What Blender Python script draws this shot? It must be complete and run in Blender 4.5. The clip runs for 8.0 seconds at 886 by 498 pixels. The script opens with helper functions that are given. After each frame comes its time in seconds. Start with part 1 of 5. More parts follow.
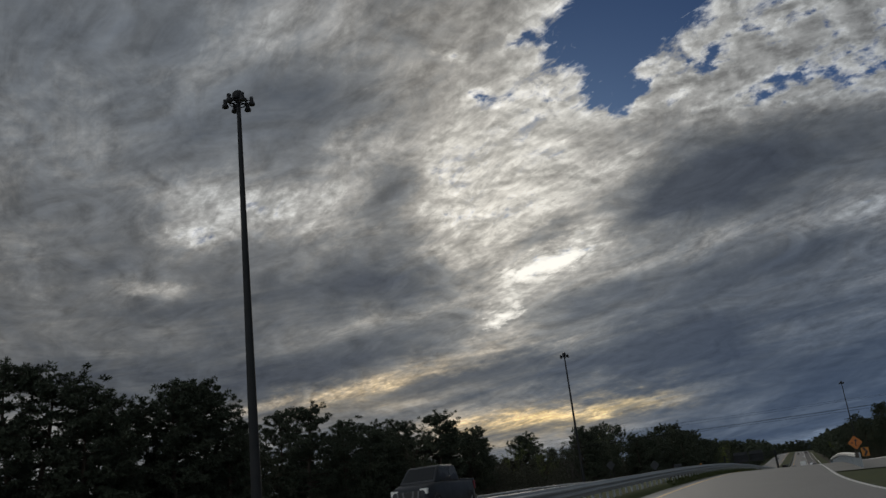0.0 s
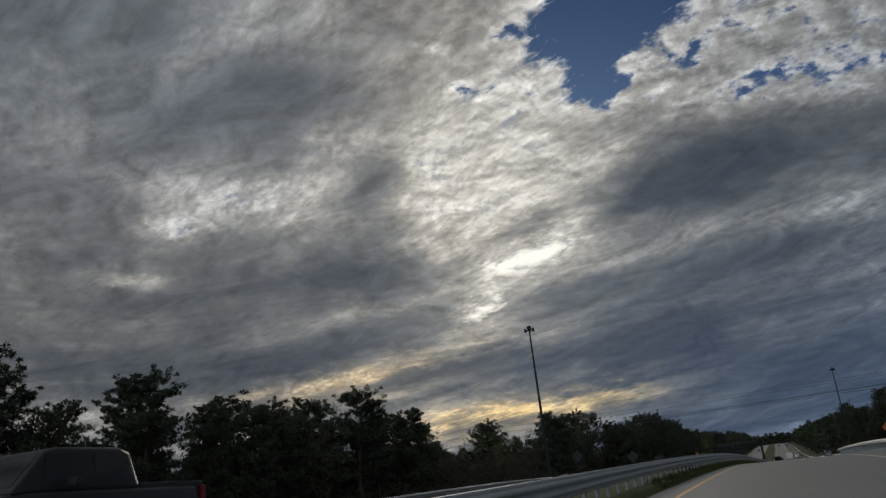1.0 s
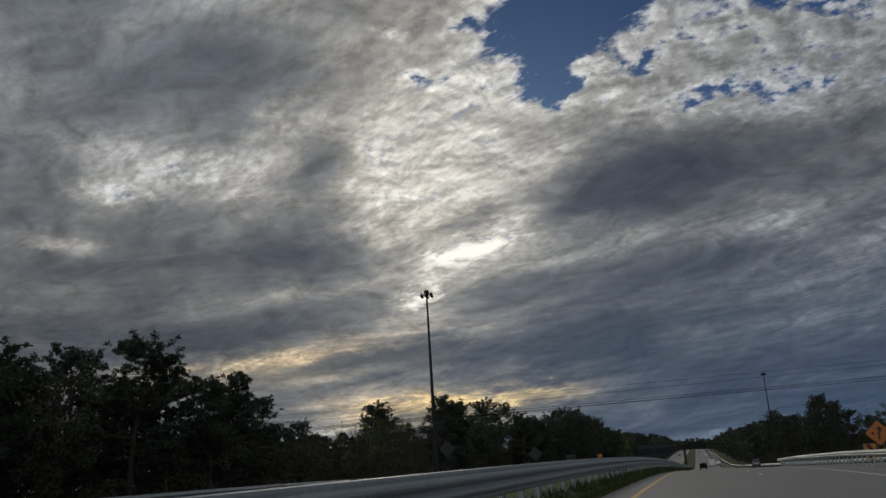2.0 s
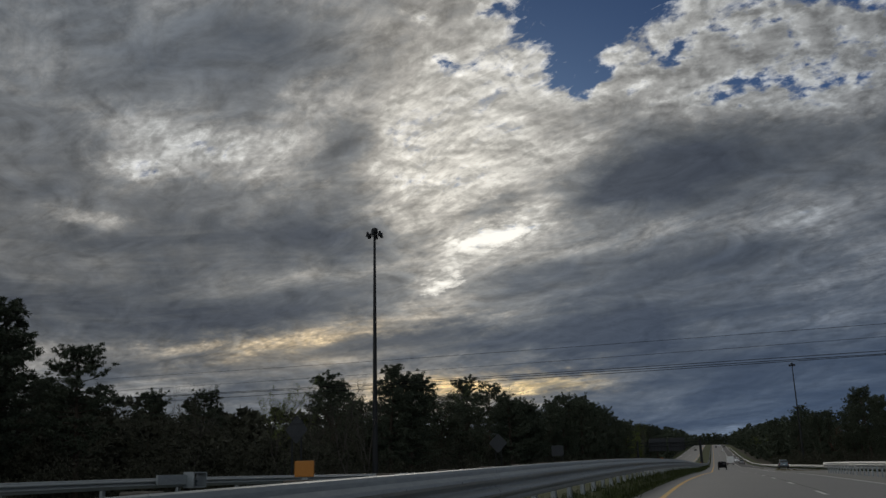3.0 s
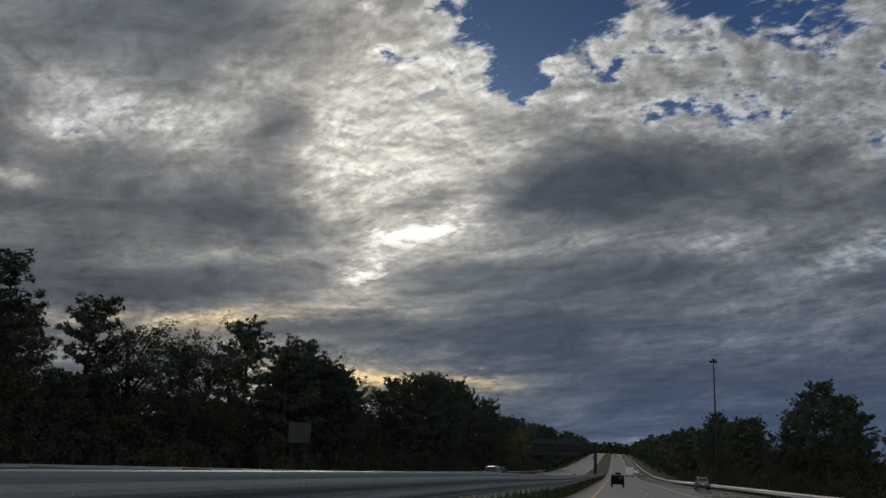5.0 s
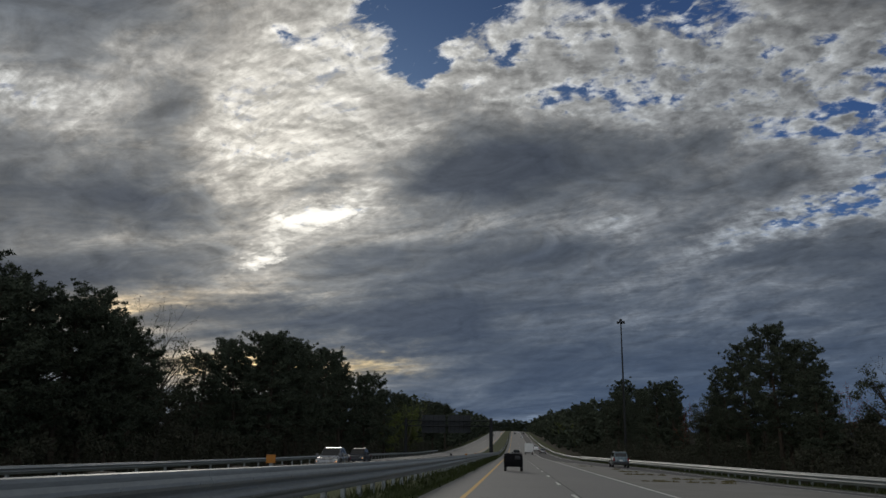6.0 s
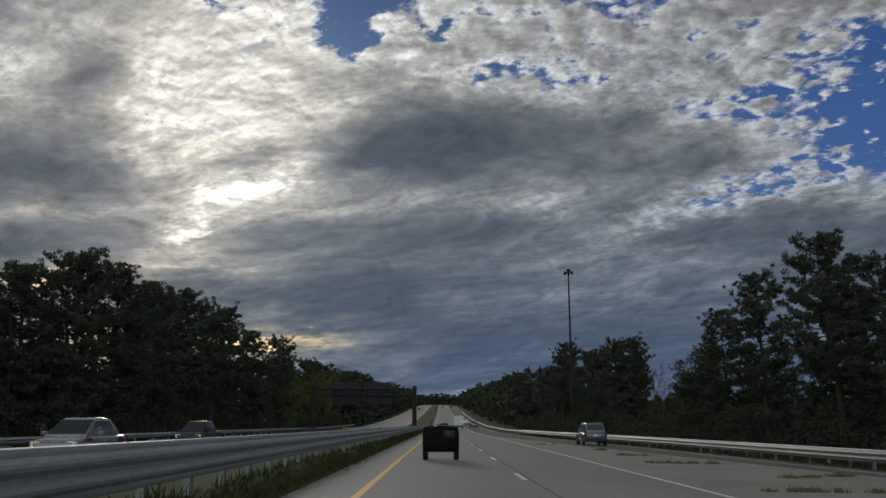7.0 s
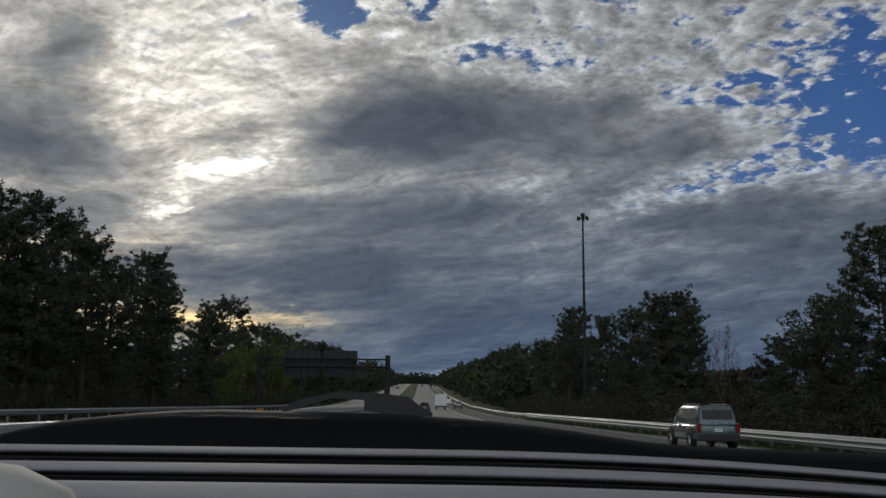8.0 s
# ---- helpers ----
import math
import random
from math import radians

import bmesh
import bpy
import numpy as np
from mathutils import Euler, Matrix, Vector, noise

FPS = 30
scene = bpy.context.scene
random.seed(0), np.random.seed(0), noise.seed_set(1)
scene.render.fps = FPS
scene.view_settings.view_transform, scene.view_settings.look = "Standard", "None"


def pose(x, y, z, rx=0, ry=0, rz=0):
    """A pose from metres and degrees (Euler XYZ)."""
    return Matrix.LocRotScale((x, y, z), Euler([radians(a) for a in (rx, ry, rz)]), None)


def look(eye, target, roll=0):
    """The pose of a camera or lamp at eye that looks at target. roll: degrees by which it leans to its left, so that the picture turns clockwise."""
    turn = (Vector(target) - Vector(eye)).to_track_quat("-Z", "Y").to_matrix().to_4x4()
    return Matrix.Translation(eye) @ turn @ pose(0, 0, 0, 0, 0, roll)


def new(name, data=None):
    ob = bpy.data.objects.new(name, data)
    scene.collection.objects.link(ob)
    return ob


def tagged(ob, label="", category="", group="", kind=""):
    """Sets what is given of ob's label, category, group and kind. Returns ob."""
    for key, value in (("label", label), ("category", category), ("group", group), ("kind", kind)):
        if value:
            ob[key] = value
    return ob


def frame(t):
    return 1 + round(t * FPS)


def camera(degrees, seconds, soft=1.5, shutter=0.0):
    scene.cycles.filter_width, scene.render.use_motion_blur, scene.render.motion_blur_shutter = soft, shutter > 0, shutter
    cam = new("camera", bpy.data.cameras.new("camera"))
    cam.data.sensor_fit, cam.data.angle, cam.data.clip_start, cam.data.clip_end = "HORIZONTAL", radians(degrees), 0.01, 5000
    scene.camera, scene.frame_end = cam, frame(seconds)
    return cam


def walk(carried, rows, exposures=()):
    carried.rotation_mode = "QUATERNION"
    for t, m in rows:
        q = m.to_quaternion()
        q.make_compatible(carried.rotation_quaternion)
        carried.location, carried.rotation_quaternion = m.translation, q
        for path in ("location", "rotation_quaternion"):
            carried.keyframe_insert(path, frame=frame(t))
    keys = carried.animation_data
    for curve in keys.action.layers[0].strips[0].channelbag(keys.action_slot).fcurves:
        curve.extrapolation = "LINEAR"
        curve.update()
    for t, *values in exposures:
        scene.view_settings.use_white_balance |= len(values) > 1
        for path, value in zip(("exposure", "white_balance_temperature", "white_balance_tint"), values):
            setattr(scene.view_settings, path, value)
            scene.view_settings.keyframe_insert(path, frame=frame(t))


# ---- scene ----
cam = camera(55.44, 8.0)
# seconds, place in metres, then degrees turned to the left, tilted up and leaning to the left
PATH = (
    (0.0, 4.51, 0.00, -0.35, 20.74, 17.26, -6.83),
    (0.5, 2.31, 12.31, -0.13, 20.96, 16.94, -6.33),
    (1.0, 0.69, 24.72, 0.09, 19.48, 16.62, -6.87),
    (1.5, -0.24, 37.40, 0.30, 17.60, 16.26, -5.87),
    (1.7, -0.51, 42.61, 0.40, 16.20, 15.99, -4.78),
    (2.8, -1.03, 72.76, 1.11, 16.43, 14.67, -1.68),
    (3.0, -1.12, 78.29, 1.21, 17.03, 14.61, -1.37),
    (3.5, -1.26, 92.15, 1.40, 17.10, 14.72, 0.47),
    (4.0, -1.24, 106.13, 1.57, 16.03, 14.78, 1.50),
    (4.5, -0.87, 120.43, 1.60, 13.18, 14.54, 2.67),
    (5.8, 0.02, 158.55, 1.60, 7.74, 13.67, 0.70),
    (6.0, 0.03, 164.63, 1.57, 4.80, 13.32, 0.50),
    (6.5, -0.00, 180.10, 1.44, 0.34, 12.38, -0.10),
    (7.0, -0.01, 195.81, 1.37, -0.12, 11.69, -0.05),
    (7.5, -0.04, 211.77, 1.37, -0.44, 11.20, 0.48),
    (8.0, -0.03, 227.99, 1.34, -1.36, 10.38, 0.82),
)


def gaze(x, y, z, yaw, pitch, roll):
    a, b = radians(yaw), radians(pitch)
    way = Vector((-math.sin(a) * math.cos(b), math.cos(a) * math.cos(b), math.sin(b)))
    return look((x, y, z), Vector((x, y, z)) + way, roll)


EXPOSURES = ((0.0, -0.36), (1.7, -0.35), (3.4, -0.32), (4.0, -0.38), (4.6, -0.27), (6.0, -0.18), (7.0, 0.06), (8.0, 0.06))
walk(cam, [(t, gaze(*row)) for t, *row in PATH], EXPOSURES)


# ---------------------------------------------------------------- sky and sun
DECK = 0.24                            # flattens the cloud deck towards the horizon
SUN_AZ, SUN_EL = -13.5, 15.3          # degrees right of the road's line, degrees above the horizon

HEAVY = (
    (-25.1, 21.2, 4.7, 1.8, 0, 0.10), (-25.2, 16.1, 6.3, 1.8, 0, 0.20), (-36.9, 26.7, 11.5, 2.6, 8, 0.09),
    (-45.1, 23.5, 5.2, 4.8, 0, 0.10), (-24.4, 21.7, 3.2, 1.9, 35, 0.33), (-30.0, 23.1, 3.0, 1.8, 0, 0.10),
    (-38.8, 17.2, 5.9, 1.9, 5, 0.20), (-29.0, 15.1, 11.6, 2.1, 0, 0.28), (-41.6, 11.2, 8.5, 1.9, 0, 0.25),
    (-34.2, 9.9, 9.1, 1.3, 0, 0.20), (-24.2, 11.2, 5.8, 0.9, 5, 0.15), (-13.3, 17.2, 3.0, 0.7, 15, 0.30),
    (-3.4, 18.4, 6.3, 2.3, 10, 0.50),
)
HEAVY2 = (
    (1.2, 19.3, 8.5, 2.2, 12, 0.21), (-1.0, 12.2, 7.5, 1.8, 3, 0.23), (-10.2, 12.4, 4.9, 1.2, 0, 0.15),
    (-8.8, 8.6, 14.2, 1.2, 2, 0.20), (3.6, 5.1, 12.8, 1.7, 0, 0.15), (9.4, 20.1, 5.2, 2.5, 15, 0.15),
    (-20.3, 8.6, 4.8, 0.7, 8, 0.20), (13.9, 20.3, 2.4, 1.1, 0, 0.30), (21.2, 9.9, 11.0, 3.5, 0, 0.04),
    (-5.0, 3.6, 10.0, 1.9, 0, 0.18), (4.5, 4.1, 21.8, 5.2, 0, 0.05),
)
THIN = (
    (-32.6, 21.5, 11.2, 1.6, -3, -0.26), (-38.5, 19.5, 2.3, 0.8, 0, -0.20), (-40.4, 15.7, 3.5, 0.6, 0, -0.20),
    (-26.3, 22.2, 2.5, 1.4, 0, -0.20), (-15.3, 22.0, 6.6, 7.1, -30, -0.25), (-18.9, 20.1, 3.0, 3.8, 0, -0.10),
    (-12.4, 25.7, 4.6, 2.8, 20, -0.08), (-21.3, 17.0, 3.0, 1.0, 0, -0.15), (-8.5, 18.5, 7.4, 1.2, 25, -0.18),
    (-6.2, 16.1, 3.9, 0.9, 10, -0.15), (-11.7, 16.3, 5.0, 1.0, 15, -0.20),
)
THIN2 = (
    (-30.5, 32.2, 5.8, 2.7, 0, -0.20), (-14.4, 14.9, 7.1, 1.8, 0, -0.12), (-16.8, 11.6, 3.7, 1.8, 0, -0.12),
    (-28.7, 8.7, 8.4, 0.7, 5, -0.29), (-12.6, 10.2, 5.8, 0.7, 10, -0.14), (-15.3, 5.3, 7.6, 0.7, 2, -0.24),
    (-2.8, 14.8, 5.7, 0.7, 8, -0.14), (-0.7, 25.0, 3.9, 2.2, 20, -0.10), (10.5, 23.4, 3.9, 2.0, 0, -0.10),
    (12.9, 23.7, 5.9, 1.8, 15, -0.08), (21.5, 23.0, 5.5, 2.5, 10, -0.10),
)
THIN3 = (
    (21.3, 15.3, 3.6, 1.3, 15, -0.30), (15.4, 13.2, 7.0, 0.7, 15, -0.24), (7.1, 14.7, 4.4, 0.7, 10, -0.15),
    (4.6, 8.1, 5.8, 0.7, 0, -0.17), (-0.0, 8.5, 1.9, 0.7, 0, -0.14), (-6.9, 5.6, 5.7, 0.7, 0, -0.16),
    (-38.2, 19.6, 2.8, 0.7, 0, -0.21), (-40.1, 15.8, 3.2, 0.7, 0, -0.13), (-24.8, 13.2, 5.4, 0.7, 8, -0.16),
    (0.4, 8.8, 6.6, 0.7, 10, -0.06), (-7.0, 5.8, 5.4, 0.7, 5, -0.08),
)
CLEAR = (
    (-6.9, 27.6, 2.4, 2.6, 0, -0.80), (-6.2, 31.0, 4.2, 2.4, 0, -0.80), (-1.2, 30.4, 3.2, 1.7, 0, -0.60),
    (7.5, 30.0, 4.6, 1.7, -6, -0.75), (13.8, 28.3, 3.4, 1.8, -6, -0.60), (-6.2, 25.4, 1.7, 1.3, 0, -0.45),
    (-12.9, 30.2, 1.3, 0.5, 10, -0.40), (-16.4, 27.3, 1.4, 0.4, -12, -0.34), (-18.6, 30.0, 1.2, 0.4, -15, -0.30),
    (-11.6, 26.6, 1.2, 0.35, -12, -0.30), (28.6, 19.0, 3.4, 3.6, -15, -0.75), (31.5, 16.5, 3.0, 2.2, 0, -0.60),
)
CLEAR2 = (
    (-10.4, 29.3, 1.6, 1.3, 0, -0.30), (-3.9, 28.6, 2.3, 1.8, 0, -0.50), (4.8, 27.6, 2.5, 0.9, 0, -0.26),
    (-0.8, 25.6, 2.4, 1.0, 0, -0.12), (21.5, 19.2, 3.0, 1.6, -10, -0.25), (24.5, 22.2, 2.0, 1.2, 0, -0.20),
)
FLOCK = (
    (4.2, 25.6, 9.0, 2.8, -2, 1.00), (18.6, 22.6, 12.0, 3.4, -8, 1.00), (-14.0, 27.5, 4.0, 4.2, 0, 0.30),
    (27.0, 20.0, 4.5, 4.5, 0, 0.70), (21.3, 15.0, 9.0, 1.1, 11, 0.70),
)
SUN = (
    (-14.6, 15.1, 2.6, 0.72, 14, 0.95), (-12.5, 15.7, 1.2, 0.4, 10, 0.50), (-17.6, 12.0, 1.4, 0.5, 10, 0.75),
    (-16.4, 12.9, 0.6, 0.5, 40, 0.50), (-13.6, 19.4, 1.9, 0.6, -12, 0.24), (-9.6, 21.2, 1.3, 0.6, 10, 0.25),
)
FIRE = (
    (-16.5, 5.0, 7.0, 1.3, 0, 1.00), (-9.5, 5.6, 3.5, 0.8, 2, 0.60), (-27.0, 8.4, 9.0, 1.5, 4, 0.55),
)


SHADE = (
    (-42.0, 31.8, 12.0, 2.6, 0, 0.07), (-27.5, 29.0, 3.4, 2.2, 0, 0.17), (-17.3, 20.3, 3.0, 1.3, 0, 0.10),
    (-47.0, 13.5, 4.0, 1.6, 0, 0.08), (-26.0, 12.4, 9.0, 1.2, 0, 0.10), (-12.3, 10.8, 3.4, 1.2, 0, 0.22),
    (-6.0, 9.3, 7.0, 1.5, -2, 0.18), (-13.0, 8.0, 8.0, 1.4, 0, 0.22), (-3.5, 6.4, 7.0, 1.8, 0, 0.28), (-33.0, 6.0, 8.0, 1.6, 0, 0.12),
    (3.2, 12.8, 3.0, 1.6, 0, 0.10), (3.5, 8.6, 3.4, 1.5, 0, 0.08), (-16.5, 23.0, 3.4, 2.2, 0, 0.10),
)
LIGHT = (
    (-45.0, 25.0, 7.0, 1.8, 0, -0.08), (-25.0, 24.8, 4.0, 1.3, 0, -0.20), (-18.0, 32.0, 4.0, 1.6, 0, -0.10),
    (-31.0, 21.2, 2.6, 1.6, 0, -0.12), (-35.0, 17.3, 7.5, 1.4, 0, -0.11), (-26.0, 18.8, 2.0, 1.4, 0, -0.07),
    (-7.0, 21.2, 2.4, 1.3, 15, -0.19), (9.5, 21.2, 4.0, 1.2, 0, -0.12), (8.0, 10.5, 7.5, 3.0, 0, -0.07), (-20.3, 22.9, 1.8, 1.4, 0, -0.10),
)


class Graph:
    """Short names for the nodes of one tree."""

    def __init__(self, tree):
        self.tree = tree

    def node(self, kind, **given):
        n = self.tree.nodes.new(kind)
        if "operation" in given:
            n.operation = given["operation"]
        if "use_clamp" in given:
            n.use_clamp = given["use_clamp"]
        if "noise_dimensions" in given:
            n.noise_dimensions = given["noise_dimensions"]
        if "vector_type" in given:
            n.vector_type = given["vector_type"]
        if "data_type" in given:
            n.data_type = given["data_type"]
            if n.data_type == "RGBA":
                n.blend_type = given["blend_type"]
        if "sky_type" in given:
            n.sky_type, n.sun_disc = given["sky_type"], given["sun_disc"]
        return n

    def put(self, socket, value):
        if isinstance(value, bpy.types.NodeSocket):
            self.tree.links.new(value, socket)
        else:
            socket.default_value = value

    def math(self, op, a, b=0.0, c=0.0, clamp=False):
        n = self.node("ShaderNodeMath", operation=op, use_clamp=clamp)
        for s, v in zip(n.inputs, (a, b, c)):
            self.put(s, v)
        return n.outputs[0]

    def vec(self, op, a, b=(0, 0, 0), scale=None):
        n = self.node("ShaderNodeVectorMath", operation=op)
        self.put(n.inputs[0], a)
        self.put(n.inputs[1], b)
        if scale is not None:
            self.put(n.inputs["Scale"], scale)
        return n.outputs["Value"] if op in ("LENGTH", "DOT_PRODUCT") else n.outputs["Vector"]

    def split(self, v):
        n = self.node("ShaderNodeSeparateXYZ")
        self.put(n.inputs[0], v)
        return n.outputs

    def join(self, x, y, z=0.0):
        n = self.node("ShaderNodeCombineXYZ")
        for s, v in zip(n.inputs, (x, y, z)):
            self.put(s, v)
        return n.outputs[0]

    def noise(self, v, scale, detail=2.0, rough=0.5, distort=0.0, colour=False):
        n = self.node("ShaderNodeTexNoise", noise_dimensions="3D")
        self.put(n.inputs["Vector"], v)
        n.inputs["Scale"].default_value, n.inputs["Detail"].default_value = scale, detail
        n.inputs["Roughness"].default_value, n.inputs["Distortion"].default_value = rough, distort
        return n.outputs["Color" if colour else "Fac"]

    def ramp(self, fac, stops, smooth=True):
        n = self.node("ShaderNodeValToRGB")
        n.color_ramp.interpolation = "EASE" if smooth else "LINEAR"
        e = n.color_ramp.elements
        while len(e) < len(stops):
            e.new(0.5)
        for el, (pos, col) in zip(e, stops):
            el.position = pos
            el.color = (*col, 1) if len(col) == 3 else col
        self.put(n.inputs[0], fac)
        return n.outputs[0]

    def mix(self, fac, a, b, how="MIX"):
        n = self.node("ShaderNodeMix", data_type="RGBA", blend_type=how)
        self.put(n.inputs[0], fac)
        for s, v in ((n.inputs[6], a), (n.inputs[7], b)):
            self.put(s, (*v, 1) if isinstance(v, tuple) and len(v) == 3 else v)
        return n.outputs[2]

    def scale(self, col, k):
        return self.vec("SCALE", col, scale=k)

    def lobes(self, where, rows, start=0.0):
        """A sum of soft oval lobes over the sky: azimuth, height, half axes, turn, weight."""
        total = start
        across, height, _ = self.split(where)
        for az, el, ra, re, turn, weight in rows:
            m = self.node("ShaderNodeMapping", vector_type="TEXTURE")
            self.put(m.inputs["Vector"], self.join(across, height, total))
            m.inputs["Location"].default_value = (az, el, 0)
            m.inputs["Rotation"].default_value = (0, 0, radians(turn))
            m.inputs["Scale"].default_value = (ra, re, 1e6)
            q = self.vec("DOT_PRODUCT", m.outputs[0], m.outputs[0])
            total = self.math("MULTIPLY_ADD", self.math("POWER", 0.3679, q), weight, total)
        return total


def build_sky():
    world = bpy.data.worlds.new("evening_sky")
    scene.world = world
    world.use_nodes = True
    tree = world.node_tree
    tree.nodes.clear()
    g = Graph(tree)
    d = g.vec("NORMALIZE", g.node("ShaderNodeTexCoord").outputs["Generated"])
    x, y, z = g.split(d)
    up = g.math("MAXIMUM", z, 0.0)
    az = g.math("MULTIPLY", g.math("ARCTAN2", x, y), 57.2958)
    el = g.math("MULTIPLY", g.math("ARCSINE", z), 57.2958)
    # the cloud deck as a plane overhead
    low = g.math("ADD", up, DECK)
    deck = g.join(g.math("DIVIDE", x, low), g.math("DIVIDE", y, low), 0.0)

    def along_wind(v):
        m = g.node("ShaderNodeMapping")
        g.put(m.inputs["Vector"], v)
        m.inputs["Rotation"].default_value = (0, 0, radians(30))
        return g.vec("MULTIPLY", m.outputs[0], (0.76, 1.0, 1.0))

    drawn = along_wind(deck)
    # ragged outlines
    wob = g.vec("SUBTRACT", g.noise(drawn, 3.0, 7, 0.66, colour=True), (0.5, 0.5, 0.5))
    small = g.vec("SUBTRACT", g.noise(deck, 17.0, 5, 0.65, colour=True), (0.5, 0.5, 0.5))
    here = g.vec("ADD", g.join(az, el), g.vec("MULTIPLY", wob, (6.0, 3.2, 0)))
    here = g.vec("ADD", here, g.vec("MULTIPLY", small, (2.2, 1.4, 0)))
    edge = g.vec("ADD", g.join(az, el), g.vec("MULTIPLY", wob, (3.6, 2.4, 0)))
    edge = g.vec("ADD", edge, g.vec("MULTIPLY", small, (3.4, 2.4, 0)))
    # thickness of the cloud: 0 open sky, 1 heavy
    thick = g.lobes(here, HEAVY + HEAVY2, 0.60)
    thick = g.lobes(here, THIN + THIN2 + THIN3, thick)
    thick = g.lobes(edge, SHADE + LIGHT + CLEAR + CLEAR2, thick)
    big = g.noise(drawn, 2.9, 8, 0.58, 0.7)
    fine = g.noise(drawn, 9.5, 9, 0.62, 0.9)
    puff = g.noise(deck, 21.0, 6, 0.58, 0.2)
    thick = g.math("MULTIPLY_ADD", g.math("SUBTRACT", big, 0.5), 0.62, thick)
    crisp = g.math("MAXIMUM", g.math("MULTIPLY_ADD", thick, -1.3, 1.35, clamp=True), 0.22)
    thick = g.math("MULTIPLY_ADD", g.math("MULTIPLY", g.math("SUBTRACT", fine, 0.5), crisp), 0.82, thick)
    ripple = g.noise(g.vec("MULTIPLY", drawn, (1.0, 1.7, 1.0)), 24.0, 6, 0.6, 1.2)
    thick = g.math("MULTIPLY_ADD", g.math("MULTIPLY", g.math("SUBTRACT", ripple, 0.5), g.math("SUBTRACT", 0.72, thick, clamp=True)), 1.3, thick)
    east_side = g.math("DIVIDE", g.math("ADD", az, 20.0), 40.0, clamp=True)
    low_veil = g.math("POWER", 2.718, g.math("DIVIDE", el, -11.0))
    slope = g.math("MULTIPLY_ADD", az, -0.10, el)
    streak = g.noise(g.join(g.math("MULTIPLY", az, 0.055), g.math("MULTIPLY", slope, 0.36), 3.0), 1.5, 7, 0.60, 0.9)
    thick = g.math("MULTIPLY_ADD", g.math("MULTIPLY", g.math("SUBTRACT", streak, 0.52), g.math("MULTIPLY", low_veil, g.math("MULTIPLY_ADD", east_side, -0.45, 1.0))), 1.9, thick)
    # broken, flocked cloud where the deck is thin and high
    cell = g.node("ShaderNodeTexVoronoi")
    cell.feature = "SMOOTH_F1"
    g.put(cell.inputs["Vector"], g.vec("ADD", deck, g.vec("SCALE", small, scale=0.12)))
    cell.inputs["Scale"].default_value, cell.inputs["Smoothness"].default_value = 21.0, 0.5
    tuft = g.math("SUBTRACT", 0.42, cell.outputs["Distance"])
    flocks = g.math("ADD", g.math("MULTIPLY", g.math("SUBTRACT", puff, 0.5), 1.7), g.math("MULTIPLY", tuft, 0.75))
    flocks = g.math("MULTIPLY_ADD", g.math("SUBTRACT", big, 0.5), 0.55, flocks)
    mask = g.math("MULTIPLY", g.lobes(edge, FLOCK), 1.5, clamp=True)
    flocked = g.math("ADD", g.math("MULTIPLY_ADD", g.math("SUBTRACT", thick, 0.35), 0.75, 0.24), flocks)
    flocked = g.math("SMOOTH_MIN", flocked, 0.43, 0.12)
    blend = g.node("ShaderNodeMix", data_type="FLOAT", blend_type="MIX")
    g.put(blend.inputs[0], g.math("MULTIPLY", mask, 0.9))
    g.put(blend.inputs[2], thick)
    g.put(blend.inputs[3], flocked)
    thick = blend.outputs[0]
    # sunward and lee sides of the billows
    a, e = radians(SUN_AZ), radians(SUN_EL)
    sun = (math.sin(a) * math.cos(e), math.cos(a) * math.cos(e), math.sin(e))
    under = (sun[0] / (sun[2] + DECK), sun[1] / (sun[2] + DECK), 0.0)
    toward = g.vec("NORMALIZE", g.vec("SUBTRACT", under, deck))
    fine2 = g.noise(along_wind(g.vec("ADD", deck, g.vec("SCALE", toward, scale=0.034))), 9.5, 9, 0.62, 0.9)
    puff2 = g.noise(g.vec("ADD", deck, g.vec("SCALE", toward, scale=0.014)), 21.0, 6, 0.58, 0.2)
    relief = g.math("MULTIPLY", g.math("SUBTRACT", fine, fine2), 2.8)
    relief = g.math("ADD", relief, g.math("MULTIPLY", g.math("SUBTRACT", puff, puff2), g.math("MULTIPLY_ADD", mask, 2.2, g.math("MULTIPLY_ADD", g.math("SUBTRACT", 0.8, thick, clamp=True), 3.2, 0.5))))
    relief = g.math("SMOOTH_MAX", g.math("MULTIPLY_ADD", relief, g.math("MULTIPLY_ADD", crisp, 0.8, 0.2), 1.0), 0.62, 0.2)
    cloud = g.ramp(thick, ((0.0, (0.30, 0.34, 0.42)), (0.16, (0.62, 0.61, 0.60)), (0.34, (0.49, 0.48, 0.455)), (0.47, (0.31, 0.30, 0.285)),
                           (0.62, (0.175, 0.178, 0.180)), (0.82, (0.100, 0.108, 0.120)), (1.0, (0.066, 0.074, 0.090))), False)
    # bluer and darker away from the sun's side and towards the horizon
    east = g.math("DIVIDE", g.math("ADD", az, 32.0), 45.0, clamp=True)
    haze = g.math("POWER", 2.718, g.math("MULTIPLY", el, -0.13))
    tint = g.math("ADD", g.math("MULTIPLY", haze, 0.5), g.math("MULTIPLY", east, 0.34), clamp=True)
    cloud = g.mix(tint, cloud, g.mix(1.0, cloud, (0.79, 0.96, 1.20), "MULTIPLY"))
    blueing = g.math("MULTIPLY", g.math("POWER", 2.718, g.math("MULTIPLY", el, -0.11)), g.math("DIVIDE", g.math("ADD", az, 18.0), 25.0, clamp=True), clamp=True)
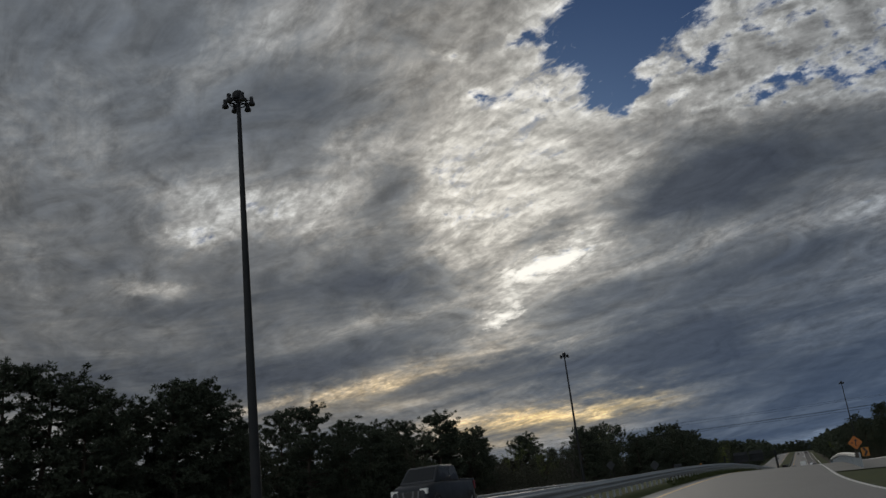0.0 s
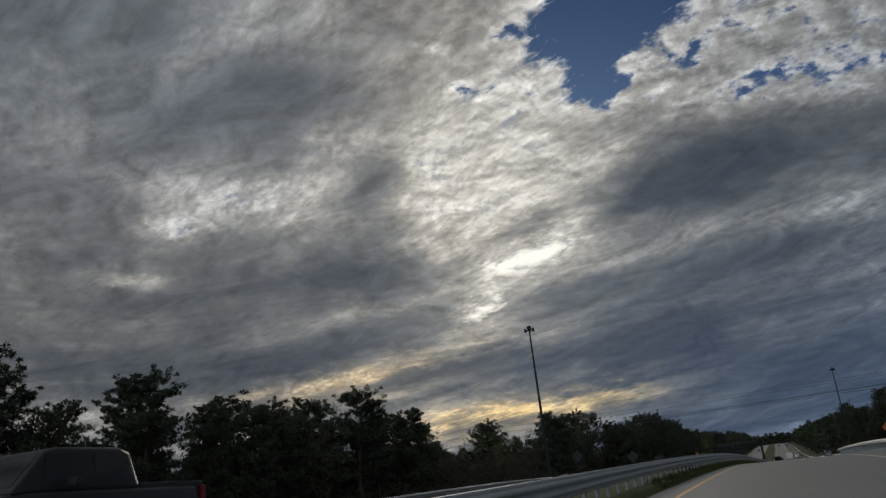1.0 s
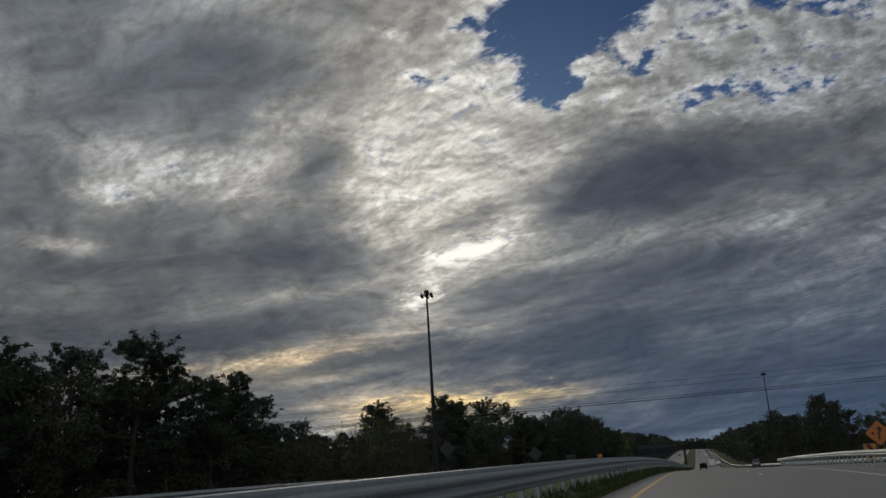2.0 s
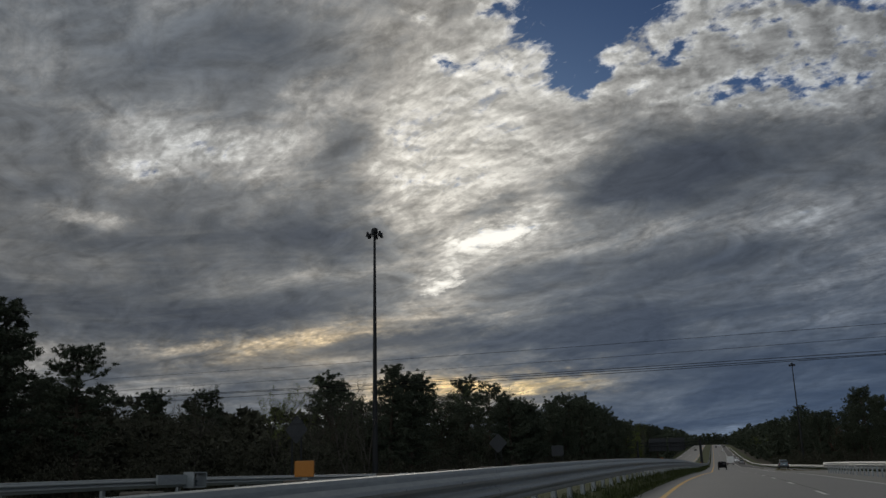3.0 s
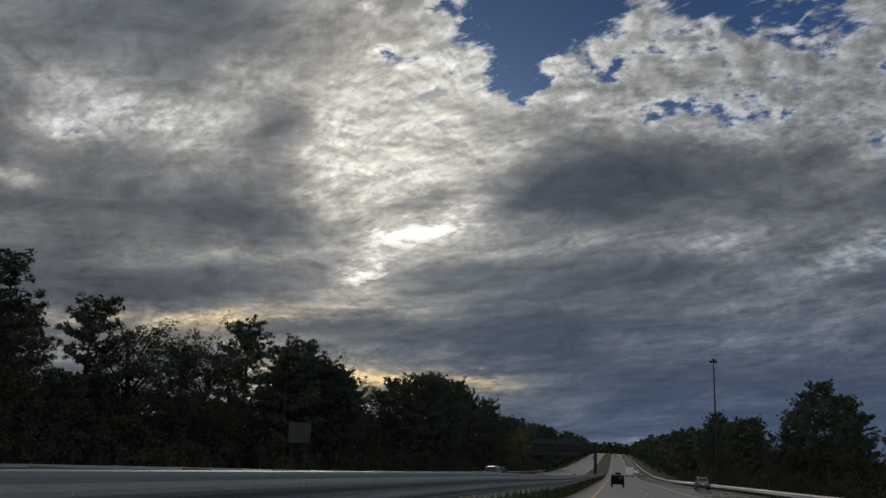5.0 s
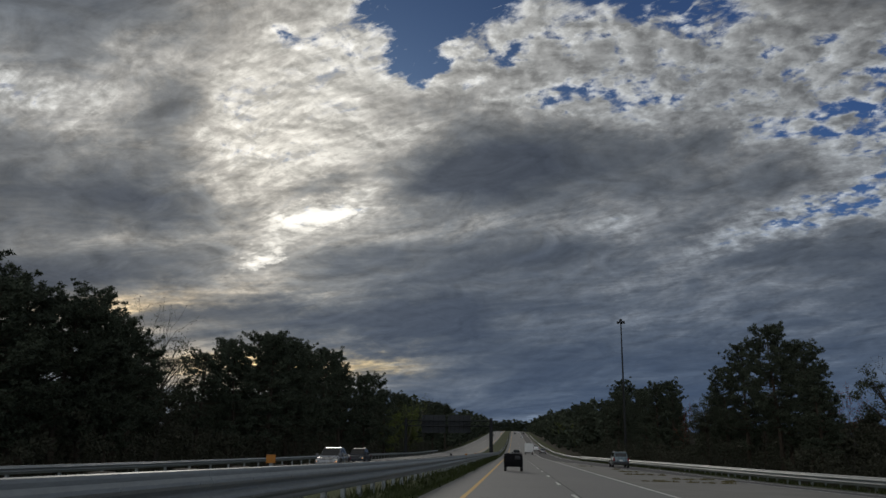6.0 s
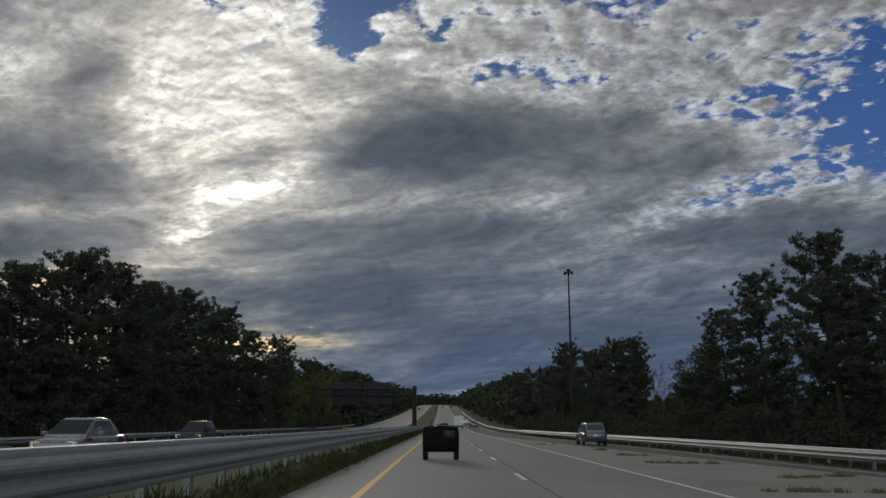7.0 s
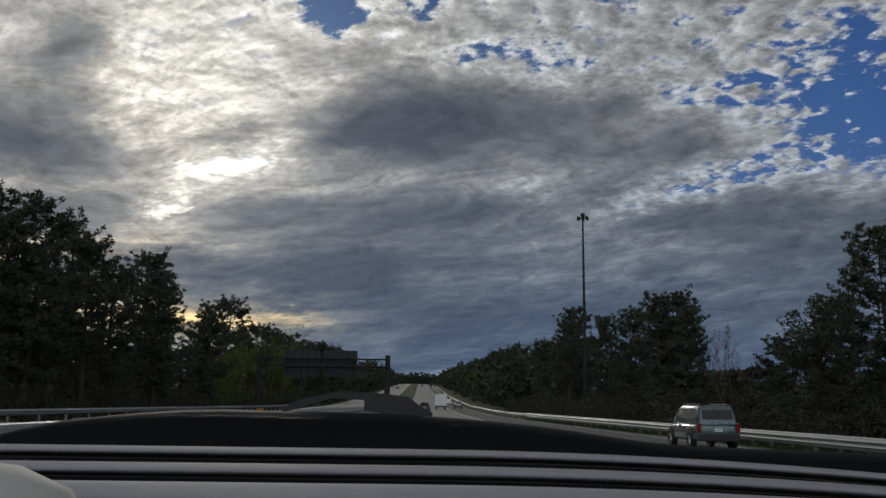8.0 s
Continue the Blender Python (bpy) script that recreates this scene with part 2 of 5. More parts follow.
    cloud = g.mix(g.math("MULTIPLY", blueing, 0.9), cloud, g.mix(1.0, cloud, (0.66, 0.90, 1.30), "MULTIPLY"))
    # light through the deck round the sun
    off = g.math("MULTIPLY", g.math("ARCCOSINE", g.vec("DOT_PRODUCT", d, sun)), 57.2958)
    near = g.math("POWER", 2.718, g.math("MULTIPLY", g.math("POWER", g.math("DIVIDE", off, 13.0), 2.0), -1.0))
    wide = g.math("POWER", 2.718, g.math("DIVIDE", off, -38.0))
    lit = g.math("ADD", g.math("MULTIPLY", near, 0.42), g.math("MULTIPLY_ADD", wide, 0.75, 0.62))
    lit = g.math("MULTIPLY", lit, g.math("MULTIPLY_ADD", east, -0.42, 1.2))
    # the half of the sky that the low sun shines on
    lit = g.math("MULTIPLY_ADD", g.math("MULTIPLY", y, -1.6, clamp=True), 3.1, lit)
    cloud = g.mix(near, cloud, g.mix(1.0, cloud, (1.035, 0.99, 0.92), "MULTIPLY"))
    west = g.math("MULTIPLY", g.math("DIVIDE", g.math("SUBTRACT", -20.0, az), 15.0, clamp=True), g.math("DIVIDE", g.math("SUBTRACT", el, 14.0), 14.0, clamp=True))
    cloud = g.mix(west, cloud, g.mix(1.0, cloud, (0.92, 1.0, 1.12), "MULTIPLY"))
    cloud = g.scale(g.mix(1.0, cloud, (1.0, 0.985, 0.95), "MULTIPLY"), g.math("MULTIPLY", lit, relief))
    fire = g.math("MULTIPLY", g.lobes(here, FIRE), g.math("SUBTRACT", 1.1, thick, clamp=True), clamp=True)
    cloud = g.mix(g.math("MULTIPLY", fire, 1.3, clamp=True), cloud, g.mix(1.0, cloud, (2.3, 1.65, 0.80), "MULTIPLY"))
    # open sky
    air = g.node("ShaderNodeTexSky", sky_type="NISHITA", sun_disc=False)
    air.sun_elevation, air.sun_rotation = radians(SUN_EL), radians(SUN_AZ)
    blue = g.mix(1.0, air.outputs[0], (0.0080, 0.0148, 0.0305), "MULTIPLY")
    blue = g.scale(blue, g.math("MULTIPLY_ADD", g.math("DIVIDE", g.math("SUBTRACT", az, 2.0), 26.0, clamp=True), 0.75, 0.92))
    cover = g.math("DIVIDE", g.math("SUBTRACT", thick, 0.0), 0.28, clamp=True)
    cover = g.math("SMOOTH_MIN", cover, 1.0, 0.1)
    sky = g.mix(cover, blue, cloud)
    # even haze low over the horizon
    mist = g.math("MULTIPLY", g.math("POWER", 2.718, g.math("MULTIPLY", el, -0.16)), g.math("MULTIPLY_ADD", east, 0.75, 0.15), clamp=True)
    mist = g.math("MULTIPLY", mist, g.math("MULTIPLY_ADD", fire, -1.0, 1.0, clamp=True))
    sky = g.mix(mist, sky, (0.064, 0.100, 0.176))
    # the gap where the sun nearly shows
    torn = g.vec("ADD", g.join(az, el), g.vec("MULTIPLY", wob, (5.0, 2.6, 0)))
    torn = g.vec("ADD", torn, g.vec("MULTIPLY", small, (2.4, 1.6, 0)))
    gap = g.lobes(torn, SUN)
    gap = g.math("MULTIPLY_ADD", g.math("MULTIPLY", g.math("SUBTRACT", fine, 0.5), g.math("MULTIPLY", gap, 3.0, clamp=True)), 2.4, gap)
    gap = g.math("DIVIDE", g.math("SUBTRACT", gap, 0.24), 0.52, clamp=True)
    sky = g.mix(gap, sky, (1.35, 1.30, 1.18))
    back = g.node("ShaderNodeBackground")
    g.put(back.inputs["Color"], g.scale(sky, 10.0))
    back.inputs["Strength"].default_value = 0.1
    out = g.node("ShaderNodeOutputWorld")
    tree.links.new(back.outputs[0], out.inputs[0])
    return sun


sun_way = build_sky()
sun_lamp = new("sun", bpy.data.lights.new("sun", "SUN"))
sun_lamp.data.energy, sun_lamp.data.angle, sun_lamp.data.color = 0.5, radians(12), (1.0, 0.93, 0.82)
sun_lamp.matrix_world = look(Vector(sun_way) * 100, (0, 0, 0))


# ---------------------------------------------------------------- materials
def surface(name, dark, light, rough=0.7, metal=0.0, grain=8.0, blotch=0.6, bump=0.15, spec=0.5, islands=0.0, stretch=(1, 1, 1)):
    """A worn surface: two colours mixed by fine grain and large blotches, with relief."""
    mat = bpy.data.materials.new(name)
    mat.use_nodes = True
    tree = mat.node_tree
    bsdf = tree.nodes["Principled BSDF"]
    g = Graph(tree)
    pos = g.node("ShaderNodeNewGeometry").outputs["Position"]
    pos = g.vec("MULTIPLY", pos, stretch)
    fine = g.noise(pos, grain, 5, 0.65)
    wide = g.noise(pos, blotch, 4, 0.6, 0.5)
    f = g.math("ADD", g.math("MULTIPLY", fine, 0.5), g.math("MULTIPLY", wide, 0.5))
    f = g.math("MULTIPLY_ADD", g.math("SUBTRACT", f, 0.5), 2.4, 0.5, clamp=True)
    if islands:
        info = g.node("ShaderNodeObjectInfo").outputs["Random"]
        f = g.math("MULTIPLY_ADD", g.math("SUBTRACT", info, 0.5), islands, f, clamp=True)
    g.put(bsdf.inputs["Base Color"], g.mix(f, dark, light))
    g.put(bsdf.inputs["Roughness"], g.math("MULTIPLY_ADD", g.math("SUBTRACT", wide, 0.5), 0.35, rough, clamp=True))
    bsdf.inputs["Metallic"].default_value = metal
    bsdf.inputs["Specular IOR Level"].default_value = spec
    if bump:
        b = g.node("ShaderNodeBump")
        b.inputs["Strength"].default_value, b.inputs["Distance"].default_value = bump, 0.02
        g.put(b.inputs["Height"], fine)
        g.put(bsdf.inputs["Normal"], b.outputs[0])
    return mat


def foliage(name, dark, light):
    mat = bpy.data.materials.new(name)
    mat.use_nodes = True
    tree = mat.node_tree
    bsdf = tree.nodes["Principled BSDF"]
    g = Graph(tree)
    geo = g.node("ShaderNodeNewGeometry")
    f = g.math("ADD", g.math("MULTIPLY", geo.outputs["Random Per Island"], 0.6),
               g.math("MULTIPLY", g.noise(geo.outputs["Position"], 0.35, 3), 0.5), clamp=True)
    g.put(bsdf.inputs["Base Color"], g.mix(f, dark, light))
    bsdf.inputs["Roughness"].default_value = 0.75
    bsdf.inputs["Specular IOR Level"].default_value = 0.15
    return mat


def plain(name, colour, rough=0.5, metal=0.0, spec=0.5):
    return surface(name, tuple(c * 0.85 for c in colour), tuple(min(1, c * 1.12) for c in colour), rough, metal, 30, 2.0, 0.03, spec)


CONCRETE = surface("worn_concrete", (0.125, 0.122, 0.116), (0.235, 0.228, 0.217), 0.72, 0, 14, 0.22, 0.2, stretch=(1, 0.25, 1))
GORE = surface("stained_concrete", (0.125, 0.12, 0.108), (0.27, 0.258, 0.235), 0.85, 0, 9, 0.35, 0.3)
ASPHALT = surface("dark_asphalt", (0.040, 0.040, 0.042), (0.085, 0.083, 0.080), 0.8, 0, 25, 0.3, 0.25, stretch=(1, 0.3, 1))
WHITE_PAINT = surface("worn_white_paint", (0.42, 0.41, 0.38), (0.80, 0.79, 0.75), 0.6, 0, 20, 1.4, 0.1)
YELLOW_PAINT = surface("worn_yellow_paint", (0.45, 0.24, 0.04), (0.80, 0.46, 0.06), 0.6, 0, 20, 1.4, 0.1)
GRASS = surface("roadside_grass", (0.024, 0.034, 0.012), (0.072, 0.086, 0.028), 0.95, 0, 5, 0.12, 0.6, 0.1)
SOIL = surface("forest_floor", (0.020, 0.020, 0.012), (0.055, 0.048, 0.028), 0.95, 0, 3, 0.1, 0.6, 0.1)
GALV = surface("galvanised_steel", (0.20, 0.222, 0.230), (0.36, 0.388, 0.396), 0.5, 0.35, 12, 0.8, 0.08, stretch=(1, 0.4, 2))
OLD_WOOD = surface("grey_treated_wood", (0.055, 0.045, 0.035), (0.14, 0.12, 0.10), 0.9, 0, 30, 2, 0.4, stretch=(3, 3, 0.5))
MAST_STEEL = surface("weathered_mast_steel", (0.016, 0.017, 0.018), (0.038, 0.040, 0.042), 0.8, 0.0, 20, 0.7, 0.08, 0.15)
LAMP_BODY = plain("dark_lamp_housing", (0.020, 0.021, 0.023), 0.6, 0.0, 0.2)
LENS = plain("dull_lamp_glass", (0.10, 0.10, 0.095), 0.25)
SIGN_BACK = surface("bare_aluminium", (0.028, 0.031, 0.034), (0.055, 0.058, 0.062), 0.75, 0.0, 10, 1.0, 0.05, 0.2)
SIGN_ORANGE = plain("orange_sheeting", (0.36, 0.11, 0.012), 0.55)
SIGN_BLACK = plain("black_sheeting", (0.012, 0.012, 0.012), 0.5)
SIGN_YELLOW = plain("amber_sheeting", (0.36, 0.135, 0.010), 0.45)
CABLE = plain("weathered_cable", (0.012, 0.012, 0.012), 0.8, 0.0, 0.2)
BARK = surface("pine_bark", (0.030, 0.024, 0.018), (0.095, 0.075, 0.058), 0.95, 0, 18, 2, 0.5, 0.1, stretch=(1, 1, 0.3))
GREY_BARK = surface("grey_bark", (0.045, 0.040, 0.034), (0.105, 0.095, 0.082), 0.95, 0, 18, 2, 0.4, 0.1, stretch=(1, 1, 0.3))
NEEDLES = foliage("pine_needles", (0.036, 0.045, 0.032), (0.076, 0.090, 0.058))
OAK_LEAVES = foliage("dark_oak_leaves", (0.036, 0.042, 0.029), (0.076, 0.086, 0.052))
SPRING_LEAVES = foliage("fresh_spring_leaves", (0.055, 0.075, 0.018), (0.14, 0.165, 0.045))
RED_BUDS = foliage("red_maple_buds", (0.09, 0.018, 0.014), (0.22, 0.05, 0.035))
BRUSH = foliage("undergrowth_leaves", (0.028, 0.030, 0.021), (0.064, 0.064, 0.042))
DRY_GRASS = foliage("dry_weeds", (0.08, 0.07, 0.03), (0.20, 0.17, 0.08))


# ---------------------------------------------------------------- mesh helpers
def mesh_of(name, verts, faces, material, smooth=False):
    me = bpy.data.meshes.new(name)
    me.from_pydata([tuple(v) for v in verts], [], [tuple(f) for f in faces])
    me.materials.append(material)
    if smooth:
        me.polygons.foreach_set("use_smooth", [True] * len(me.polygons))
    me.update()
    return me


def part(name, bm, material, parent=None, label="", smooth=False):
    """Links a bmesh as one mesh object under a thing or a part."""
    me = bpy.data.meshes.new(name)
    bmesh.ops.recalc_face_normals(bm, faces=bm.faces)
    bm.to_mesh(me)
    bm.free()
    me.materials.append(material)
    if smooth:
        me.polygons.foreach_set("use_smooth", [True] * len(me.polygons))
    ob = new(name, me)
    ob.parent = parent
    if label:
        tagged(ob, label)
    return ob


def piece(name, me, parent, at=(0, 0, 0), turn=(0, 0, 0), label=""):
    """An object on a shared mesh, as a part."""
    ob = new(name, me)
    ob.parent = parent
    ob.matrix_basis = pose(*at, *turn)
    if label:
        tagged(ob, label)
    return ob


def thing(name, at, label, category, group="", kind="", turn=0.0):
    ob = new(name)
    ob.empty_display_size = 0.2
    ob.matrix_basis = pose(*at, 0, 0, turn)
    return tagged(ob, label, category, group, kind)


def box(bm, lo, hi, bevel=0.0, steps=2):
    made = bmesh.ops.create_cube(bm, size=1.0)["verts"]
    for v in made:
        v.co = Vector([(a + b) / 2 + c * (b - a) for a, b, c in zip(lo, hi, v.co)])
    if bevel:
        edges = list({e for v in made for e in v.link_edges})
        bmesh.ops.bevel(bm, geom=edges, offset=bevel, segments=steps, profile=0.7, affect="EDGES")
    return made


def tube(bm, a, b, ra, rb=None, n=10, caps=True):
    a, b = Vector(a), Vector(b)
    rb = ra if rb is None else rb
    q = (b - a).to_track_quat("Z", "Y")
    rings = []
    for c, r in ((a, ra), (b, rb)):
        rings.append([bm.verts.new(c + q @ Vector((r * math.cos(t), r * math.sin(t), 0))) for t in (2 * math.pi * i / n for i in range(n))])
    for i in range(n):
        bm.faces.new((rings[0][i], rings[0][(i + 1) % n], rings[1][(i + 1) % n], rings[1][i]))
    if caps:
        bm.faces.new(rings[0][::-1])
        bm.faces.new(rings[1])


def loft(bm, rings, closed=True, caps=True):
    """Skins a row of outlines with equal point counts."""
    rows = [[bm.verts.new(Vector(p)) for p in ring] for ring in rings]
    n = len(rows[0])
    for a, b in zip(rows, rows[1:]):
        for i in range(n if closed else n - 1):
            j = (i + 1) % n
            bm.faces.new((a[i], a[j], b[j], b[i]))
    if caps and closed:
        bm.faces.new(rows[0][::-1])
        bm.faces.new(rows[-1])
    return rows


def plate(bm, outline, thick):
    """A flat plate in the x-z plane, from y = 0 to y = thick."""
    a = [bm.verts.new((x, 0, z)) for x, z in outline]
    b = [bm.verts.new((x, thick, z)) for x, z in outline]
    bm.faces.new(a)
    bm.faces.new(b[::-1])
    for i in range(len(a)):
        j = (i + 1) % len(a)
        bm.faces.new((a[j], a[i], b[i], b[j]))


# ---------------------------------------------------------------- lie of the land
def eased(y, knots):
    ys, zs = zip(*knots)
    return float(np.mean([np.interp(y + d, ys, zs) for d in (-12, -8, -4, 0, 4, 8, 12)]))


ROAD_RISE = ((-400, -9.0), (-60, -3.4), (0, -1.71), (37, -1.06), (73, -0.25), (92, 0.04), (106, 0.20), (120, 0.25), (150, 0.26),
             (165, 0.20), (180, 0.08), (196, 0.01), (228, -0.02), (360, -0.1), (430, 0.5), (530, 2.6), (650, 6.0), (800, 11.0),
             (950, 15.8), (1130, 21.0), (1250, 23.0), (1500, 20.0), (2200, 12.0), (4000, 0.0))


def road_z(y):
    return eased(y, ROAD_RISE)


def lane_x(y):
    return 4.5 * (max(0.0, 60 - y) / 60) ** 2.2


def yellow_x(y):
    return lane_x(y) + eased(y, ((-100, -2.7), (125, -2.7), (175, -1.6), (4000, -1.6)))


def gore_x(y):
    """The ramp's own edge line, which closes on the road."""
    return eased(y, ((-400, 60), (100, 29), (170, 18.5), (222, 13.7), (250, 10.6), (275, 8.4), (300, 6.25), (4000, 6.25)))


def rail_right_x(y):
    return eased(y, ((-400, 64), (100, 34), (170, 23), (222, 17.2), (250, 16.6), (322, 12.6), (420, 12.0), (4000, 12.0)))


def left_near_x(y):
    return lane_x(y) + eased(y, ((-400, -8.6), (200, -8.6), (420, -9.2), (4000, -9.6)))


def left_far_x(y):
    return lane_x(y) + eased(y, ((-400, -17.4), (200, -17.4), (340, -21.5), (4000, -22.5)))


def fall(x, y):
    """Height of the paving over the road's line at x metres to its right."""
    x -= lane_x(y)
    if x < -7:
        return eased(y, ((-200, 0.9), (25, 0.9), (60, 0.6), (100, 0.36), (160, 0.22), (4000, 0.22))) + 0.012 * (x + 8)
    return -0.022 * x if x > -4 else 0.088 + 0.03 * (-4 - x)


def land_z(x, y):
    u = x - lane_x(y)
    side = float(np.interp(u, (-900, -300, -45, -30, -23, -18.5), (-3.0, -2.2, -1.5, -1.3, -0.6, 0.02))) if u < -18.5 else None
    if side is None and u > rail_right_x(y):
        v = u - rail_right_x(y)
        side = fall(x, y) + float(np.interp(v, (0, 2, 9, 30, 900), (0, -0.1, -0.7, -1.0, -2.5)))
        side = max(side, -2.6)
    if side is None:
        side = fall(x, y)
    lift = noise.noise((x * 0.05, y * 0.05, 3.0)) * min(1.0, max(0.0, (abs(u) - 20) / 20)) * 0.5
    return road_z(y) + side + lift


# ---------------------------------------------------------------- ground and roads
def steps(*spans):
    out = []
    for lo, hi, n in spans:
        out += [lo + (hi - lo) * i / n for i in range(n)]
    return out + [spans[-1][1]]


def strip(name, ys, left, right, lift, material, across=3, parent=None):
    verts, faces = [], []
    for y in ys:
        a, b = left(y), right(y)
        for i in range(across + 1):
            x = a + (b - a) * i / across
            verts.append((x, y, road_z(y) + fall(x, y) + lift))
    n = across + 1
    for j in range(len(ys) - 1):
        for i in range(across):
            k = j * n + i
            faces.append((k, k + 1, k + n + 1, k + n))
    ob = new(name, mesh_of(name, verts, faces, material))
    ob.parent = parent
    return ob


def build_ground():
    xs = steps((-3000, -400, 6), (-400, -60, 14), (-60, -18, 21), (-18, 20, 38), (20, 60, 20), (60, 400, 12), (400, 3000, 6))
    ys = steps((-900, -60, 8), (-60, 400, 115), (400, 1300, 60), (1300, 4500, 12))
    verts = [(x, y, land_z(x, y) - (0.06 if -18.2 < x - lane_x(y) < rail_right_x(y) else 0.0)) for y in ys for x in xs]
    n = len(xs)
    faces = [(j * n + i, j * n + i + 1, (j + 1) * n + i + 1, (j + 1) * n + i) for j in range(len(ys) - 1) for i in range(n - 1)]
    me = mesh_of("ground", verts, faces, GRASS, True)
    me.materials.append(SOIL)
    for p in me.polygons:
        u = p.center.x - lane_x(p.center.y)
        if u < -25 or u > rail_right_x(p.center.y) + 5:
            p.material_index = 1
    tagged(new("ground", me), "rough grass verge running into dark forest floor", "ground", kind="structure")


def near_rail_x(y):
    return lane_x(y) + eased(y, ((-200, -4.3), (60, -4.3), (85, -4.1), (105, -3.95), (140, -3.68), (195, -3.35), (300, -3.3), (4000, -3.3)))


def near_rail_top(y):
    return road_z(y) + eased(y, ((-200, 1.24), (60, 1.24), (100, 1.21), (140, 1.21), (220, 1.17), (330, 1.1), (450, 0.95), (4000, 0.9)))


def shoulder_x(y):
    return max(yellow_x(y) - 1.35, near_rail_x(y) + 0.42)


def build_median():
    """The grassy bank between the carriageways, raised along the rail."""
    verts, faces = [], []
    rng = random.Random(8)
    for y in LONG:
        a, r, b = shoulder_x(y), near_rail_x(y), left_near_x(y)
        za, zb = road_z(y) + fall(a, y), road_z(y) + fall(b, y)
        bank = road_z(y) + 0.40
        row = ((a + 0.01, za - 0.02), (a - 0.08, za + 0.05), ((a + r) / 2, (za + bank) / 2 + 0.04), (r, bank), (r - 0.8, bank - 0.02), ((r + b) / 2, (bank + zb) / 2 - 0.12), (b + 0.3, zb - 0.02), (b - 0.01, zb - 0.03))
        verts += [(x, y, z + (rng.gauss(0, 0.025) if 0 < i < 6 else 0)) for i, (x, z) in enumerate(row)]
    for j in range(len(LONG) - 1):
        for i in range(7):
            k = 8 * j + i
            faces.append((k, k + 1, k + 9, k + 8))
    tagged(new("ground", mesh_of("ground", verts, faces, GRASS, True)), "grassy median bank between the two carriageways", "ground", kind="structure")


LONG = steps((-120, -40, 8), (-40, 420, 92), (420, 1300, 50))
build_ground()
build_median()
road = tagged(strip("road", LONG, shoulder_x, lambda y: 6.15 + lane_x(y), 0.0, CONCRETE, 5),
              "worn grey concrete carriageway with painted lane lines", "road", kind="structure")
gore = tagged(strip("pavement", steps((60, 420, 72), (420, 1300, 40)), lambda y: 6.15 + lane_x(y), lambda y: max(gore_x(y), 6.2) + lane_x(y), -0.004, GORE, 4),
              "stained concrete gore between road and ramp with weeds", "pavement", kind="structure")
ramp = tagged(strip("road", steps((60, 420, 72), (420, 1300, 40)), lambda y: max(gore_x(y), 6.2) + lane_x(y), lambda y: rail_right_x(y) - 0.9 + lane_x(y), -0.008, ASPHALT, 4),
              "dark asphalt slip road joining beside the carriageway", "road", kind="structure")
opposite = tagged(strip("road", LONG, left_far_x, left_near_x, 0.0, CONCRETE, 4),
                  "opposite carriageway of worn grey concrete", "road", kind="structure")


def line(parent, name, ys, at, width, lift, material):
    return strip(name, ys, lambda y: at(y) - width / 2, lambda y: at(y) + width / 2, lift, material, 1, parent)


line(road, "edge_line", LONG, yellow_x, 0.16, 0.006, YELLOW_PAINT)
line(road, "edge_line", LONG, lambda y: 6.0 + lane_x(y), 0.16, 0.006, WHITE_PAINT)
line(ramp, "edge_line", steps((60, 300, 60)), lambda y: gore_x(y) + 0.12, 0.15, 0.004, WHITE_PAINT)
line(ramp, "edge_line", steps((60, 420, 72), (420, 1300, 40)), lambda y: rail_right_x(y) - 2.0, 0.14, 0.002, WHITE_PAINT)
line(opposite, "edge_line", LONG, lambda y: left_near_x(y) - 0.9, 0.16, 0.006, YELLOW_PAINT)
line(opposite, "edge_line", LONG, lambda y: left_far_x(y) + 1.4, 0.16, 0.006, WHITE_PAINT)
for k in range(-9, 40):
    y0 = 206.0 + 12.2 * k
    line(road, "lane_dash", (y0, y0 + 3.05), lambda y: 2.15 + lane_x(y), 0.14, 0.006, WHITE_PAINT)
for k in range(8, 50):
    y0 = 206.0 + 12.2 * k
    line(ramp, "lane_dash", (y0, y0 + 3.05), lambda y: 6.05, 0.14, 0.012, WHITE_PAINT)
for k in range(-6, 40):
    y0 = 200.0 + 12.2 * k
    line(opposite, "lane_dash", (y0, y0 + 3.05), lambda y: (left_near_x(y) + left_far_x(y)) / 2 - 0.2, 0.14, 0.006, WHITE_PAINT)


# ---------------------------------------------------------------- guard rails
WAVE = ((0.00, 0.312), (0.018, 0.305), (0.030, 0.285), (0.034, 0.262), (0.072, 0.236), (0.083, 0.215), (0.072, 0.194), (0.010, 0.165),
        (0.004, 0.156), (0.010, 0.147), (0.072, 0.118), (0.083, 0.097), (0.072, 0.076), (0.034, 0.050), (0.030, 0.027), (0.018, 0.007), (0.0, 0.0))


DEEP = tuple((d, h * 0.506 / 0.312) for d, h in WAVE)


